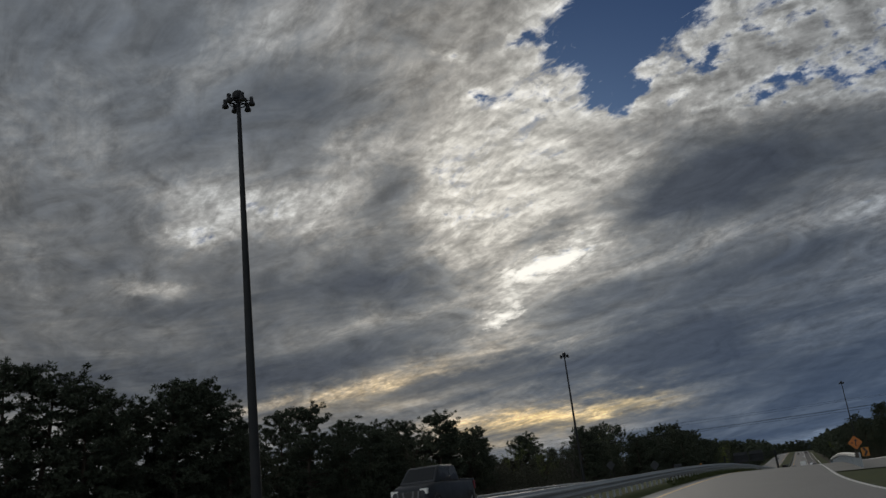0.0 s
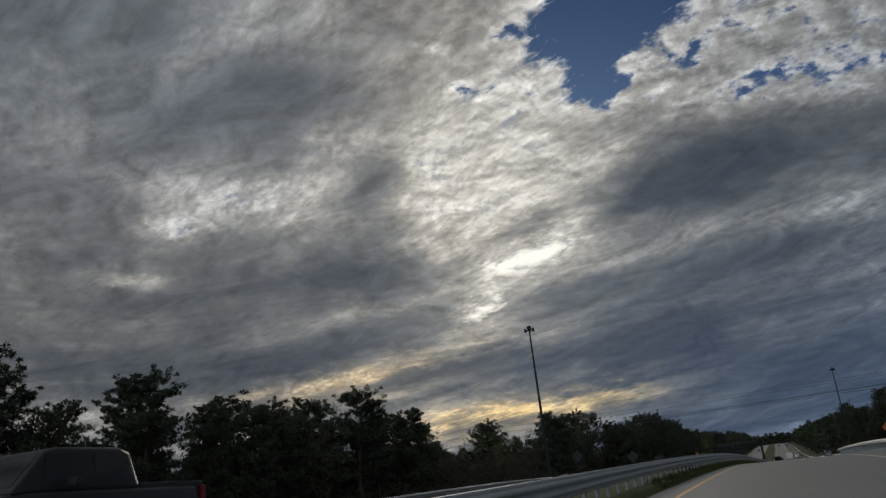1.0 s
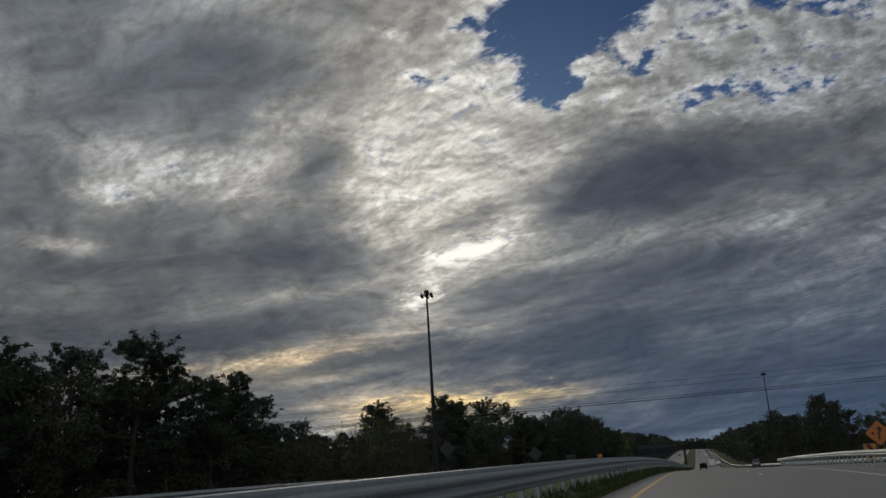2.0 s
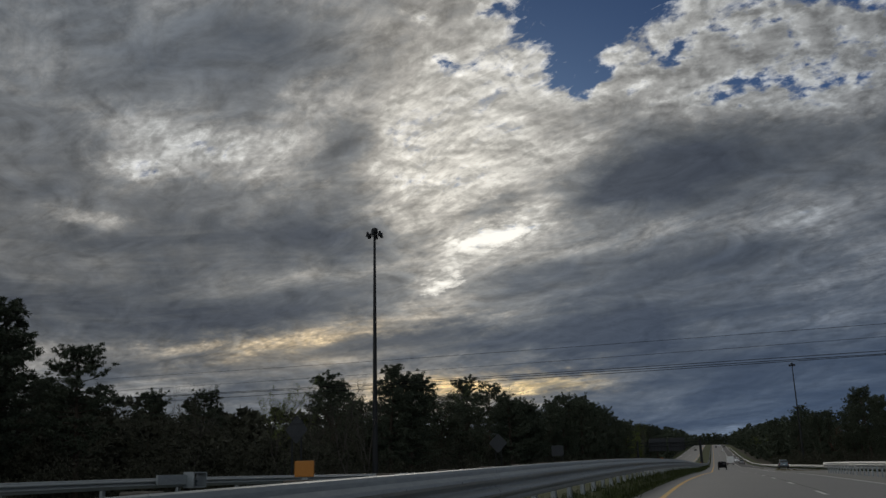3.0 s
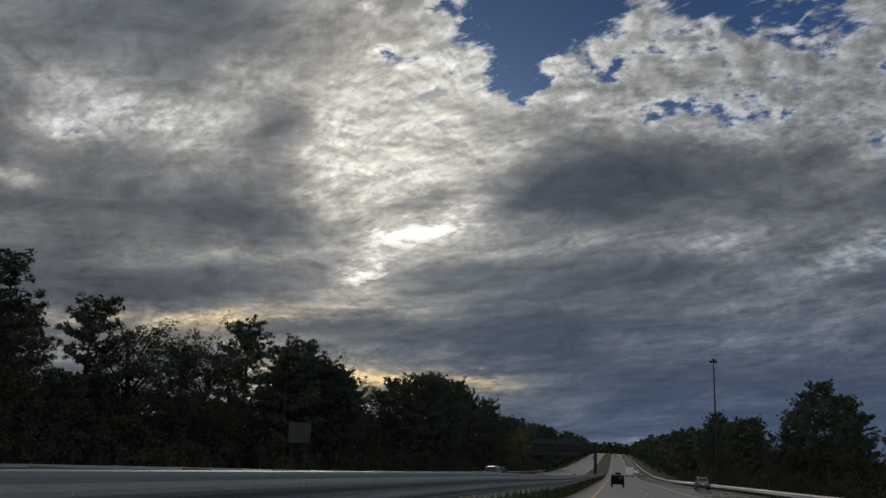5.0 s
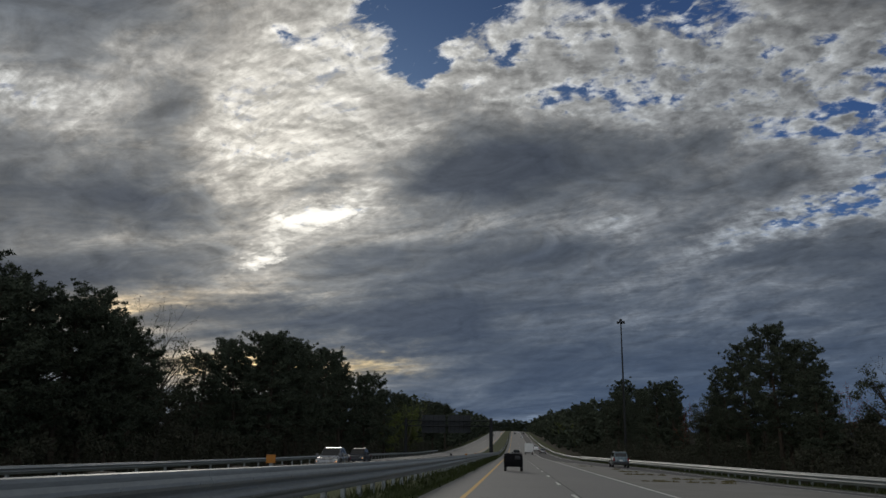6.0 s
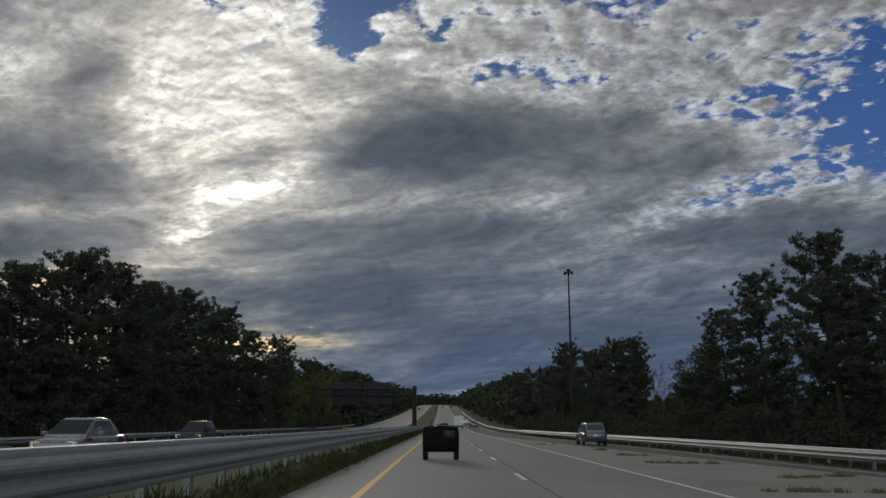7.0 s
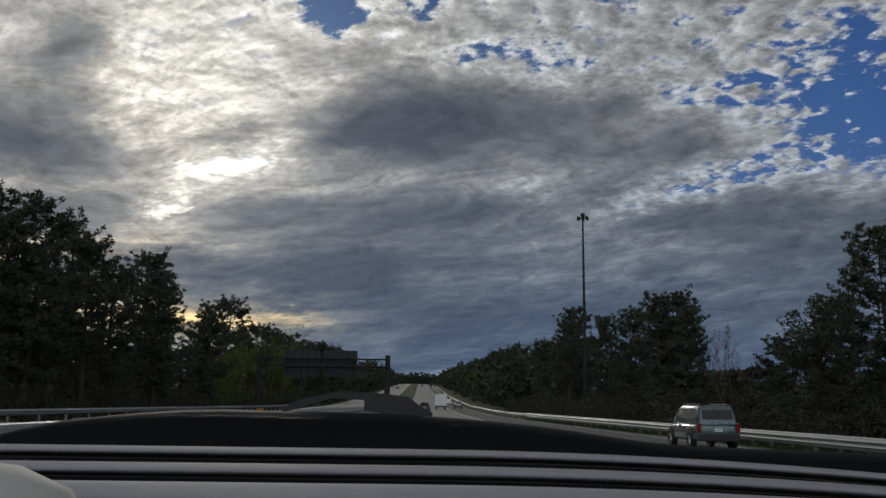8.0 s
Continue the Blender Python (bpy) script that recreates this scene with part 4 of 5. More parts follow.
def oak(seed, leaf=None):
    """A broad dense tree of twelve metres with a lumpy crown."""
    rng = np.random.default_rng(seed)
    wood, centres, radii = Wood(), [], []
    wood.limb([(0, 0, -0.4), (0.05, 0, 2), (0.1, 0.1, 5), (0, 0.1, 9)], [0.28, 0.22, 0.16, 0.05], 8)
    for k in range(34):
        z = 2.2 + 8.6 * rng.random() ** 0.8
        a = rng.random() * 6.283
        reach = (3.4 * math.sin(math.pi * min(1, (z - 0.6) / 11.6)) ** 0.7) * (0.55 + 0.5 * rng.random())
        o, tip = Vector((0.05, 0.05, z * 0.75)), Vector((math.cos(a) * reach, math.sin(a) * reach, z + 0.6))
        wood.limb([o, o.lerp(tip, 0.5) + Vector((0, 0, 0.2)), tip], [0.08, 0.05, 0.012], 4)
        for j in range(5):
            centres.append(o.lerp(tip, 0.55 + 0.5 * rng.random()) + Vector(rng.normal(size=3) * 0.4))
            radii.append(0.4 + 0.35 * rng.random())
    v, f = leaf_faces(rng, centres, radii, 48, 0.20, 0.065, 0.85)
    return wood.mesh("trunk", BARK), fast_mesh("crown", v, f, leaf or OAK_LEAVES)


def bare_tree(seed, leaf, leaves=3, slim=1.0):
    """A spring tree of ten metres: forked twigs with a thin veil of buds or young leaves."""
    rng = np.random.default_rng(seed)
    wood, tips = Wood(), []

    def grow(o, way, length, r, depth):
        mid = o + way * length * 0.5 + Vector(rng.normal(size=3)) * length * 0.05
        end = o + way * length + Vector(rng.normal(size=3)) * length * 0.08
        wood.limb([o, mid, end], [r, r * 0.85, r * 0.66], 5 if depth < 2 else 3)
        if depth >= 3:
            tips.append(end)
            tips.append(mid)
        if depth == 5:
            return
        for k in range(2 if depth else 3):
            turn = Vector(rng.normal(size=3)) * (0.42 + 0.05 * depth) * slim
            w = (way + turn + Vector((0, 0, 0.22))).normalized()
            grow(end if k or depth > 3 else mid, w, length * (0.72 + 0.16 * rng.random()), r * 0.62, depth + 1)

    wood.limb([(0, 0, -0.4), (0, 0, 0.2)], [0.15, 0.13], 6)
    grow(Vector((0, 0, 0)), Vector((rng.normal() * 0.05, rng.normal() * 0.05, 1)).normalized(), 3.1, 0.12, 0)
    top = max(v.z for v in wood.v)
    k = 10 / top
    wood.v = [v * k for v in wood.v]
    v, f = leaf_faces(rng, [t * k for t in tips], [0.22] * len(tips), leaves, 0.10, 0.034)
    return wood.mesh("trunk", GREY_BARK), fast_mesh("crown", v, f, leaf)


KINDS = {
    "pine": ([pine(s, 1.0, 0.22, 1.05) for s in (1, 2, 3, 4)] + [pine(s, 0.96, 0.34, 1.15) for s in (5, 6)], 12.1, "tall dark pine with tufted open crown", "pine trees"),
    "tallpine": ([pine(s, 0.8, 0.52, 0.95) for s in (7, 8, 9)], 12.1, "tall pine with a bare lower trunk", "pine trees"),
    "oak": ([oak(s) for s in (11, 12, 13)], 11.8, "dense dark broadleaf tree with a lumpy crown", "broadleaf trees"),
    "bare": ([bare_tree(s, BRUSH, 2, 0.8) for s in (21, 22, 23)], 10.2, "almost leafless grey tree with fine twigs", "leafless trees"),
    "spring": ([bare_tree(s, SPRING_LEAVES, 12, 0.8) for s in (31, 32)], 10.2, "slender tree with a veil of young leaves", "spring trees"),
    "young": ([oak(s, SPRING_LEAVES) for s in (51, 52)], 11.8, "rounded tree in fresh yellow-green spring leaf", "spring trees"),
    "red": ([bare_tree(41, RED_BUDS, 10, 0.8)], 10.2, "slender maple with red spring buds", "spring trees"),
}
tree_rng = random.Random(5)


def tree(kind, x, y, top, wide=1.0):
    meshes, tall, label, group = KINDS[kind]
    trunk, crown = meshes[tree_rng.randrange(len(meshes))]
    z = land_z(x, y) - 0.05
    ob = thing("pine_tree" if "pine" in kind else "tree", (x, y, z), label, "tree", group)
    k = (top - z) / tall
    w = k * wide * (0.9 + 0.2 * tree_rng.random())
    ob.matrix_basis = pose(x, y, z, 0, 0, tree_rng.random() * 360) @ Matrix.Diagonal((w, w, k, 1))
    for name, me in (("trunk", trunk), ("crown", crown)):
        o = new(name, me)
        o.parent = ob


# near the masts, beyond the opposite carriageway: x, y, height of the tip
WEST = ((-46, 44, 13.2), (-44, 44.5, 12.5), (-41, 45.6, 11.2), (-43, 51.5, 11.1), (-40.5, 54.5, 12.3), (-42, 58, 12.8), (-42, 60.5, 12.2), (-40, 61, 10.1),
        (-47, 79.4, 12.2), (-39.2, 72.3, 11.2), (-43.6, 88, 11.2), (-44, 97, 11.4), (-42.3, 101.2, 12), (-38, 101.7, 12), (-38, 113.5, 10.8), (-38.5, 116.3, 9.3), (-40, 124.4, 9.7))
WEST2 = ((-36, 170, 13), (-36, 177, 12.6), (-34.4, 172, 12), (-52, 189, 14.7), (-40, 193, 13.2), (-44, 231, 17.6), (-45, 250, 18.4), (-32, 215, 12.4), (-33, 220.4, 13.3),
         (-33, 224, 12.6), (-32, 226, 12.1), (-32, 231.5, 12.1), (-33.7, 263.8, 14.5), (-29.7, 263.7, 15), (-27.4, 267, 15.1), (-28, 278, 14.6), (-28.4, 290, 16.2), (-31.7, 289, 17.2),
         (-27, 296.8, 14.4), (-28, 304, 13.6), (-25.6, 310.5, 14), (-24.5, 327, 12.5))
WEST3 = ((-42, 313, 19), (-42, 326, 21.5), (-42, 354, 23), (-40, 400, 22), (-27, 258, 14.3), (-26, 439, 16.3), (-26, 492, 18.4), (-30, 380, 15), (-34, 420, 18), (-30, 460, 18), (-33, 520, 21), (-30, 345, 12))
for row in WEST + WEST2 + WEST3:
    tree("tallpine" if tree_rng.random() < 0.10 and row[1] > 160 else "pine", *row, 1.15 if row[1] < 160 else 1.10 if row[1] < 240 else 0.95)
for x, y, top in ((-50, 57, 13.5), (-55, 158.5, 11.2), (-44, 143, 9.2), (-34, 153, 10.2), (-36, 150, 8.6), (-34, 159, 10.4), (-48, 273, 21.9), (-34, 244.6, 15.6), (-36, 261, 14.2), (-27, 333.5, 13.6), (-28, 428, 18.5)):
    tree("bare", x, y, top, 0.75)
for x, y, top in ((-50, 170.8, 12.9), (-42, 209, 15.7), (-27, 376, 13.6), (-28, 400, 16.7), (-34, 340, 13), (-38, 148, 8.8), (-31, 362, 12.5)):
    tree("spring", x, y, top, 0.8)
for i, (x, y, top) in enumerate(((-53, 158, 10), (-52, 200, 13.5), (-61, 212, 16), (-48, 130, 8.6), (-50, 145, 8.8), (-44, 184, 10.5), (-38, 205, 11), (-36, 240, 12.5), (-30, 255, 12.5), (-33, 300, 13), (-28, 318, 11),
                  (-45, 70, 10), (-46, 108, 10), (-40, 82, 9.5), (-47, 92, 10), (-40, 47, 9), (-44, 55, 10), (-41, 64, 9), (-42, 76, 9), (-41, 94, 9.5), (-40, 104, 9.6),
                  (-37, 110, 8.2), (-39, 79, 9.4), (-39, 84, 9.4), (-40, 90, 9.5), (-38.5, 95, 10.2), (-38, 106, 10.6), (-38, 111, 10), (-33, 236, 11), (-35, 247, 12), (-33, 252, 11.5), (-31, 228, 10.5))):
    tree("oak" if i % 4 == 1 else "pine", x, y, top, 1.0)
EAST = ((26.3, 252, 14.2), (27, 267, 14.2), (29, 258, 13), (28, 249, 12.2), (27.5, 244.5, 9), (25, 316, 13.4), (27.3, 318, 13.5), (24.3, 326, 12.9), (26.3, 373, 18.2), (24, 365, 15), (28, 355, 15),
        (27, 314, 11.5), (27, 276, 12.2), (28.5, 285, 9.2), (28.5, 554, 21.8), (24.5, 458, 17), (27, 420, 16), (26, 500, 17.5), (29, 390, 17), (27, 600, 21), (26, 640, 22))
for row in EAST:
    tree("pine", *row, 0.9)
for x, y, top in ((26, 283, 9), (33, 262, 11), (31, 275, 9), (30, 336, 11), (31, 300, 7.5), (34, 245, 9.5), (33, 233, 9.0), (30, 345, 10), (25, 440, 13), (25, 475, 14), (26, 530, 16.5), (34, 225, 10), (36, 215, 11)):
    tree("oak" if y % 2 else "pine", x, y, top, 1.1)
for x, y, top in ((30, 312, 10), (30, 295, 10.2), (32, 290, 9.6), (33, 240, 11)):
    tree("bare", x, y, top, 0.7)
for x, y, top in ((24, 520, 13), (22, 610, 16.5)):
    tree("spring", x, y, top, 1.0)
for x, y, top in ((-27.5, 352, 8.5), (-28, 366, 10), (-27, 385, 10.5), (-29, 412, 13), (-26, 340, 7.0), (24.5, 512, 12.5), (23, 585, 15)):
    tree("young", x, y, top, 0.9)
for x, y, top in ((-43, 186, 11.6), (-38, 196, 11.8), (-39, 211, 13.6), (-35, 222, 12.6), (-44, 172, 10.4)):
    tree("oak", x, y, top, 1.1)
tree("red", 34, 255, 8.6, 0.8)
tree("red", 28.5, 306, 9.4, 0.6)


# ---------------------------------------------------------------- woods that nobody could count
def woods(name, rows, count, length, width, material, label, slimming=0.55):
    """Clumps of leaf and blade along the forest's edge, as one mass."""
    rng = np.random.default_rng(len(rows) + 7)
    centres, radii = [], []
    for x, y, height, n, reach in rows:
        z0 = land_z(x, y)
        for _ in range(n):
            h = height * rng.random() ** 0.9
            slim = 1.0 - slimming * h / height
            centres.append((x + rng.normal() * reach * slim, y + rng.normal() * reach * slim, z0 + h))
            radii.append(0.35 + 0.55 * rng.random() * (1 + height / 14))
    v, f = leaf_faces(rng, centres, radii, count, length, width, 0.8)
    ob = new(name, fast_mesh(name, v, f, material))
    tagged(ob, label, "undergrowth", kind="stuff")


wood_rng = random.Random(11)
under = []
for y in np.arange(-20, 420, 3.2):
    edge = float(np.interp(y, (-20, 60, 110, 150, 200, 260, 420), (-37, -37, -34, -33, -30, -25.5, -24.5)))
    under.append((edge - wood_rng.random() * 3, y, 2.6 + 2.4 * wood_rng.random(), 16, 1.5))
    under.append((edge - 5 - wood_rng.random() * 6, y + 1.5, 5.0 + 3.0 * wood_rng.random(), 26, 1.8))
    under.append((edge - 9 - wood_rng.random() * 5, y + 0.5, 6.5 + 2.5 * wood_rng.random(), 22, 2.0))
for y in np.arange(170, 420, 3.2):
    edge = float(np.interp(y, (170, 220, 250, 320, 420), (33, 25.5, 24, 21, 18.5)))
    under.append((edge + wood_rng.random() * 3, y, 2.0 + 2.4 * wood_rng.random(), 16, 1.5))
    under.append((edge + 6 + wood_rng.random() * 6, y + 1.5, 4.0 + 2.2 * wood_rng.random(), 22, 1.8))
woods("undergrowth", under, 44, 0.19, 0.062, BRUSH, "dark tangled undergrowth along the forest edge")
deep = []
for y in np.arange(-30, 430, 7):
    for x in (-52, -62):
        deep.append((x - wood_rng.random() * 8, y + wood_rng.random() * 5, (7.0 if y < 110 else 8.0) + 2.5 * wood_rng.random() + max(0, (y - 180) / 60), 34, 2.6))
for y in np.arange(112, 262, 3.5):
    deep.append((-46.5 - wood_rng.random() * 2, y + wood_rng.random() * 2, 5.2 + 1.8 * wood_rng.random(), 24, 1.7))
for y in np.arange(180, 430, 7):
    for x in (40, 52):
        deep.append((x + wood_rng.random() * 8, y + wood_rng.random() * 5, 6.0 + 2.5 * wood_rng.random() + max(0, (y - 300) / 60), 26, 2.4))
woods("woodland", deep, 20, 1.0, 0.45, BRUSH, "dense dark woodland behind the roadside trees", 0.25)
far = []
for y in np.arange(430, 1300, 9):
    for side, x in ((-1, -28), (-1, -36), (-1, -48), (1, 22), (1, 31), (1, 44)):
        far.append((x + side * wood_rng.random() * 6, y + wood_rng.random() * 8, (15 + 6 * wood_rng.random()) * (0.75 if abs(x) < 30 else 1.0), 22, 2.3))
for k in range(60):
    far.append((-60 + 2 * k + wood_rng.random() * 4, 1330 + wood_rng.random() * 30, 14 + 5 * wood_rng.random(), 60, 3.0))
woods("woodland", far, 11, 1.5, 0.7, NEEDLES, "far pine woods on both sides of the climbing road")


# ---------------------------------------------------------------- grass and weeds at the road's edge
def tufts(name, spots, count, tall, material, label):
    """Upright blades in tufts on the ground, as one mass."""
    rng = np.random.default_rng(len(spots))
    c = np.repeat(np.array(spots), count, axis=0)
    n = len(c)
    foot = c[:, :3] + np.column_stack([rng.normal(size=n) * c[:, 3], rng.normal(size=n) * c[:, 3], np.zeros(n)])
    lean = rng.normal(size=(n, 3)) * 0.35
    lean[:, 2] = 1.0
    h = tall * (0.4 + rng.random((n, 1))) * c[:, 4:5]
    side = np.column_stack([rng.normal(size=n), rng.normal(size=n), np.zeros(n)])
    side /= np.linalg.norm(side, axis=1)[:, None]
    w = 0.012 + 0.02 * rng.random((n, 1))
    v = np.stack([foot - side * w, foot + side * w, foot + lean * h], 1).reshape(-1, 3)
    ob = new(name, fast_mesh(name, v, np.arange(3 * n).reshape(-1, 3), material))
    tagged(ob, label, "grass", kind="stuff")


weed_rng = random.Random(3)
verge = []
for y in np.arange(60, 330, 0.42):
    x = near_rail_x(y) - 0.1 + weed_rng.gauss(0, 0.20)
    verge.append((x, y, road_z(y) + 0.33, 0.16, 0.4 + 0.7 * weed_rng.random()))
    x = (near_rail_x(y) + shoulder_x(y)) / 2 + weed_rng.gauss(0.05, 0.12)
    verge.append((x, y, road_z(y) + 0.18, 0.14, 0.3 + 0.5 * weed_rng.random()))
for y in np.arange(205, 330, 0.5):
    x = rail_right_x(y) + weed_rng.gauss(0.1, 0.25)
    verge.append((x, y, road_z(y) + fall(x, y) - 0.05, 0.14, 0.7 + 0.8 * weed_rng.random()))
GREEN_BLADES = foliage("green_verge_grass", (0.022, 0.030, 0.010), (0.062, 0.076, 0.024))
tufts("verge_grass", verge, 22, 0.26, GREEN_BLADES, "uneven green grass round the guardrail posts")
spots = []
for x0, y0, x1, y1, n in ((10.4, 222.0, 13.4, 224.0, 26), (8.2, 231.0, 11.4, 231.6, 22), (9.0, 240.0, 10.6, 240.2, 12), (7.0, 216.0, 12.8, 216.6, 30), (7.4, 262.0, 8.6, 262.2, 8), (9.4, 249.0, 10.2, 249.2, 8), (12.6, 219.0, 13.6, 220.6, 12)):
    for k in range(n):
        t = weed_rng.random()
        x, y = x0 + (x1 - x0) * t + weed_rng.gauss(0, 0.1), y0 + (y1 - y0) * t + weed_rng.gauss(0, 0.08)
        spots.append((x, y, road_z(y) + fall(x, y) - 0.01, 0.10, 0.3 + 0.6 * weed_rng.random()))
tufts("weeds", spots, 26, 0.16, DRY_GRASS, "dry weeds growing along joints of the concrete gore")


def joint_lines(parent, rows, width, material):
    """Dark sealed joints and cracks, a hair above the paving."""
    for pts in rows:
        verts, faces = [], []
        for i, (x, y) in enumerate(pts):
            a, b = pts[max(0, i - 1)], pts[min(len(pts) - 1, i + 1)]
            d = Vector((b[0] - a[0], b[1] - a[1], 0)).normalized()
            nx, ny = -d.y * width / 2, d.x * width / 2
            for s in (-1, 1):
                px, py = x + s * nx, y + s * ny
                verts.append((px, py, road_z(py) + fall(px, py) + 0.003))
        for i in range(len(pts) - 1):
            faces.append((2 * i, 2 * i + 1, 2 * i + 3, 2 * i + 2))
        ob = new("sealed_joint", mesh_of("sealed_joint", verts, faces, material))
        ob.parent = parent


TAR = plain("bitumen_seal", (0.03, 0.03, 0.03), 0.7)
cracks = []
for y0 in np.arange(120, 330, 9.1):
    cracks.append([(yellow_x(y0) - 1.3 + q * (7.4 + 0.2) / 8, y0 + weed_rng.gauss(0, 0.05)) for q in range(9)])
joint_lines(road, cracks, 0.03, TAR)
joint_lines(road, [[(2.32 + 0.02 * math.sin(y), y) for y in np.arange(110, 420, 4.0)]], 0.05, TAR)
stains = []
for k in range(16):
    x0, y0 = 7.0 + weed_rng.random() * 5, 210 + weed_rng.random() * 55
    if x0 < gore_x(y0) - 0.8:
        pts = [(x0, y0)]
        for q in range(7):
            pts.append((pts[-1][0] + 0.22 + 0.1 * weed_rng.random(), pts[-1][1] + weed_rng.gauss(0, 0.16)))
        if pts[-1][0] < gore_x(pts[-1][1]) - 0.1:
            stains.append(pts)
joint_lines(gore, stains, 0.06, TAR)


# ---------------------------------------------------------------- vehicles
def paint(name, colour):
    mat = plain(name, colour, 0.28, 0.35)
    mat.node_tree.nodes["Principled BSDF"].inputs["Coat Weight"].default_value = 0.6
    return mat


CAR_GLASS = plain("tinted_window", (0.012, 0.014, 0.016), 0.10, 0.0, 0.4)
TYRE = plain("tyre_rubber", (0.018, 0.018, 0.018), 0.85)
CHROME = plain("dull_chrome", (0.11, 0.115, 0.12), 0.4, 0.5)
RIM = plain("alloy_rim", (0.45, 0.46, 0.47), 0.35, 0.9)
TAIL_RED = plain("red_tail_lens", (0.17, 0.010, 0.010), 0.2)
HEAD_LENS = plain("clear_lamp_lens", (0.70, 0.70, 0.66), 0.12)
BLACK_TRIM = plain("black_plastic", (0.022, 0.022, 0.024), 0.6)
PLATE = plain("pale_plate", (0.55, 0.55, 0.52), 0.5)
AMBER_GLOW = bpy.data.materials.new("lit_marker_lamp")
AMBER_GLOW.use_nodes = True
AMBER_GLOW.node_tree.nodes["Principled BSDF"].inputs["Base Color"].default_value = (0.8, 0.3, 0.05, 1)
AMBER_GLOW.node_tree.nodes["Principled BSDF"].inputs["Emission Color"].default_value = (1.0, 0.42, 0.10, 1)
AMBER_GLOW.node_tree.nodes["Principled BSDF"].inputs["Emission Strength"].default_value = 1.4
PALE_BLUE = paint("pale_blue_paint", (0.095, 0.135, 0.155))
SILVER = paint("silver_paint", (0.22, 0.225, 0.23))
BLACK_CAR = paint("black_paint", (0.014, 0.014, 0.016))
WHITE_CAR = paint("white_paint", (0.70, 0.70, 0.69))
DARK_GREY_CAR = plain("dark_grey_paint", (0.020, 0.023, 0.028), 0.42, 0.0, 0.35)
GREY_CAR = paint("grey_paint", (0.13, 0.14, 0.15))
CARGO_WHITE = plain("white_box_body", (0.66, 0.66, 0.64), 0.5)


def rounded(w, z0, z1, r, y, tuck=0.0):
    """A rounded cross-section at y: half width w, from z0 to z1; tuck narrows the top."""
    pts = []
    for cx, cz, a0 in ((w - r, z0 + r, -90), (w - r - tuck, z1 - r, 0), (-w + r + tuck, z1 - r, 90), (-w + r, z0 + r, 180)):
        for k in range(4):
            a = radians(a0 + 30 * k)
            pts.append((cx + r * math.cos(a), y, cz + r * math.sin(a)))
    return pts


def quad_panel(bm, corners, inward, thick=0.012):
    a = [Vector(c) for c in corners]
    b = [c + Vector(inward) * thick for c in a]
    va, vb = [bm.verts.new(c) for c in a], [bm.verts.new(c) for c in b]
    bm.faces.new(va)
    bm.faces.new(vb[::-1])
    for i in range(len(va)):
        j = (i + 1) % len(va)
        bm.faces.new((va[j], va[i], vb[i], vb[j]))


def wheel_set(car, track, ys, radius):
    bm = bmesh.new()
    rings = []
    for x, r in ((-0.10, radius * 0.82), (-0.095, radius * 0.95), (-0.06, radius), (0.06, radius), (0.095, radius * 0.95), (0.10, radius * 0.82), (0.10, radius * 0.62), (-0.10, radius * 0.62)):
        rings.append([(x, r * math.cos(t), r * math.sin(t)) for t in (2 * math.pi * k / 18 for k in range(18))])
    loft(bm, rings + rings[:1], caps=False)
    tyre = bpy.data.meshes.new("tyre")
    bmesh.ops.remove_doubles(bm, verts=bm.verts, dist=1e-5)
    bmesh.ops.recalc_face_normals(bm, faces=bm.faces)
    bm.to_mesh(tyre)
    bm.free()
    tyre.materials.append(TYRE)
    bm = bmesh.new()
    tube(bm, (-0.05, 0, 0), (0.05, 0, 0), radius * 0.60, radius * 0.60, 18)
    for k in range(5):
        t = 2 * math.pi * k / 5
        tube(bm, (0.05, 0, 0), (0.075, radius * 0.55 * math.cos(t), radius * 0.55 * math.sin(t)), 0.05, 0.035, 5)
    tube(bm, (0.05, 0, 0), (0.085, 0, 0), 0.07, 0.05, 10)
    rim = bpy.data.meshes.new("rim")
    bm.to_mesh(rim)
    bm.free()
    rim.materials.append(RIM)
    for y in ys:
        for s in (-1, 1):
            w = piece("wheel", tyre, car, (s * track, y, radius), (0, 0, 0 if s > 0 else 180))
            piece("rim", rim, w, label="alloy wheel rim")


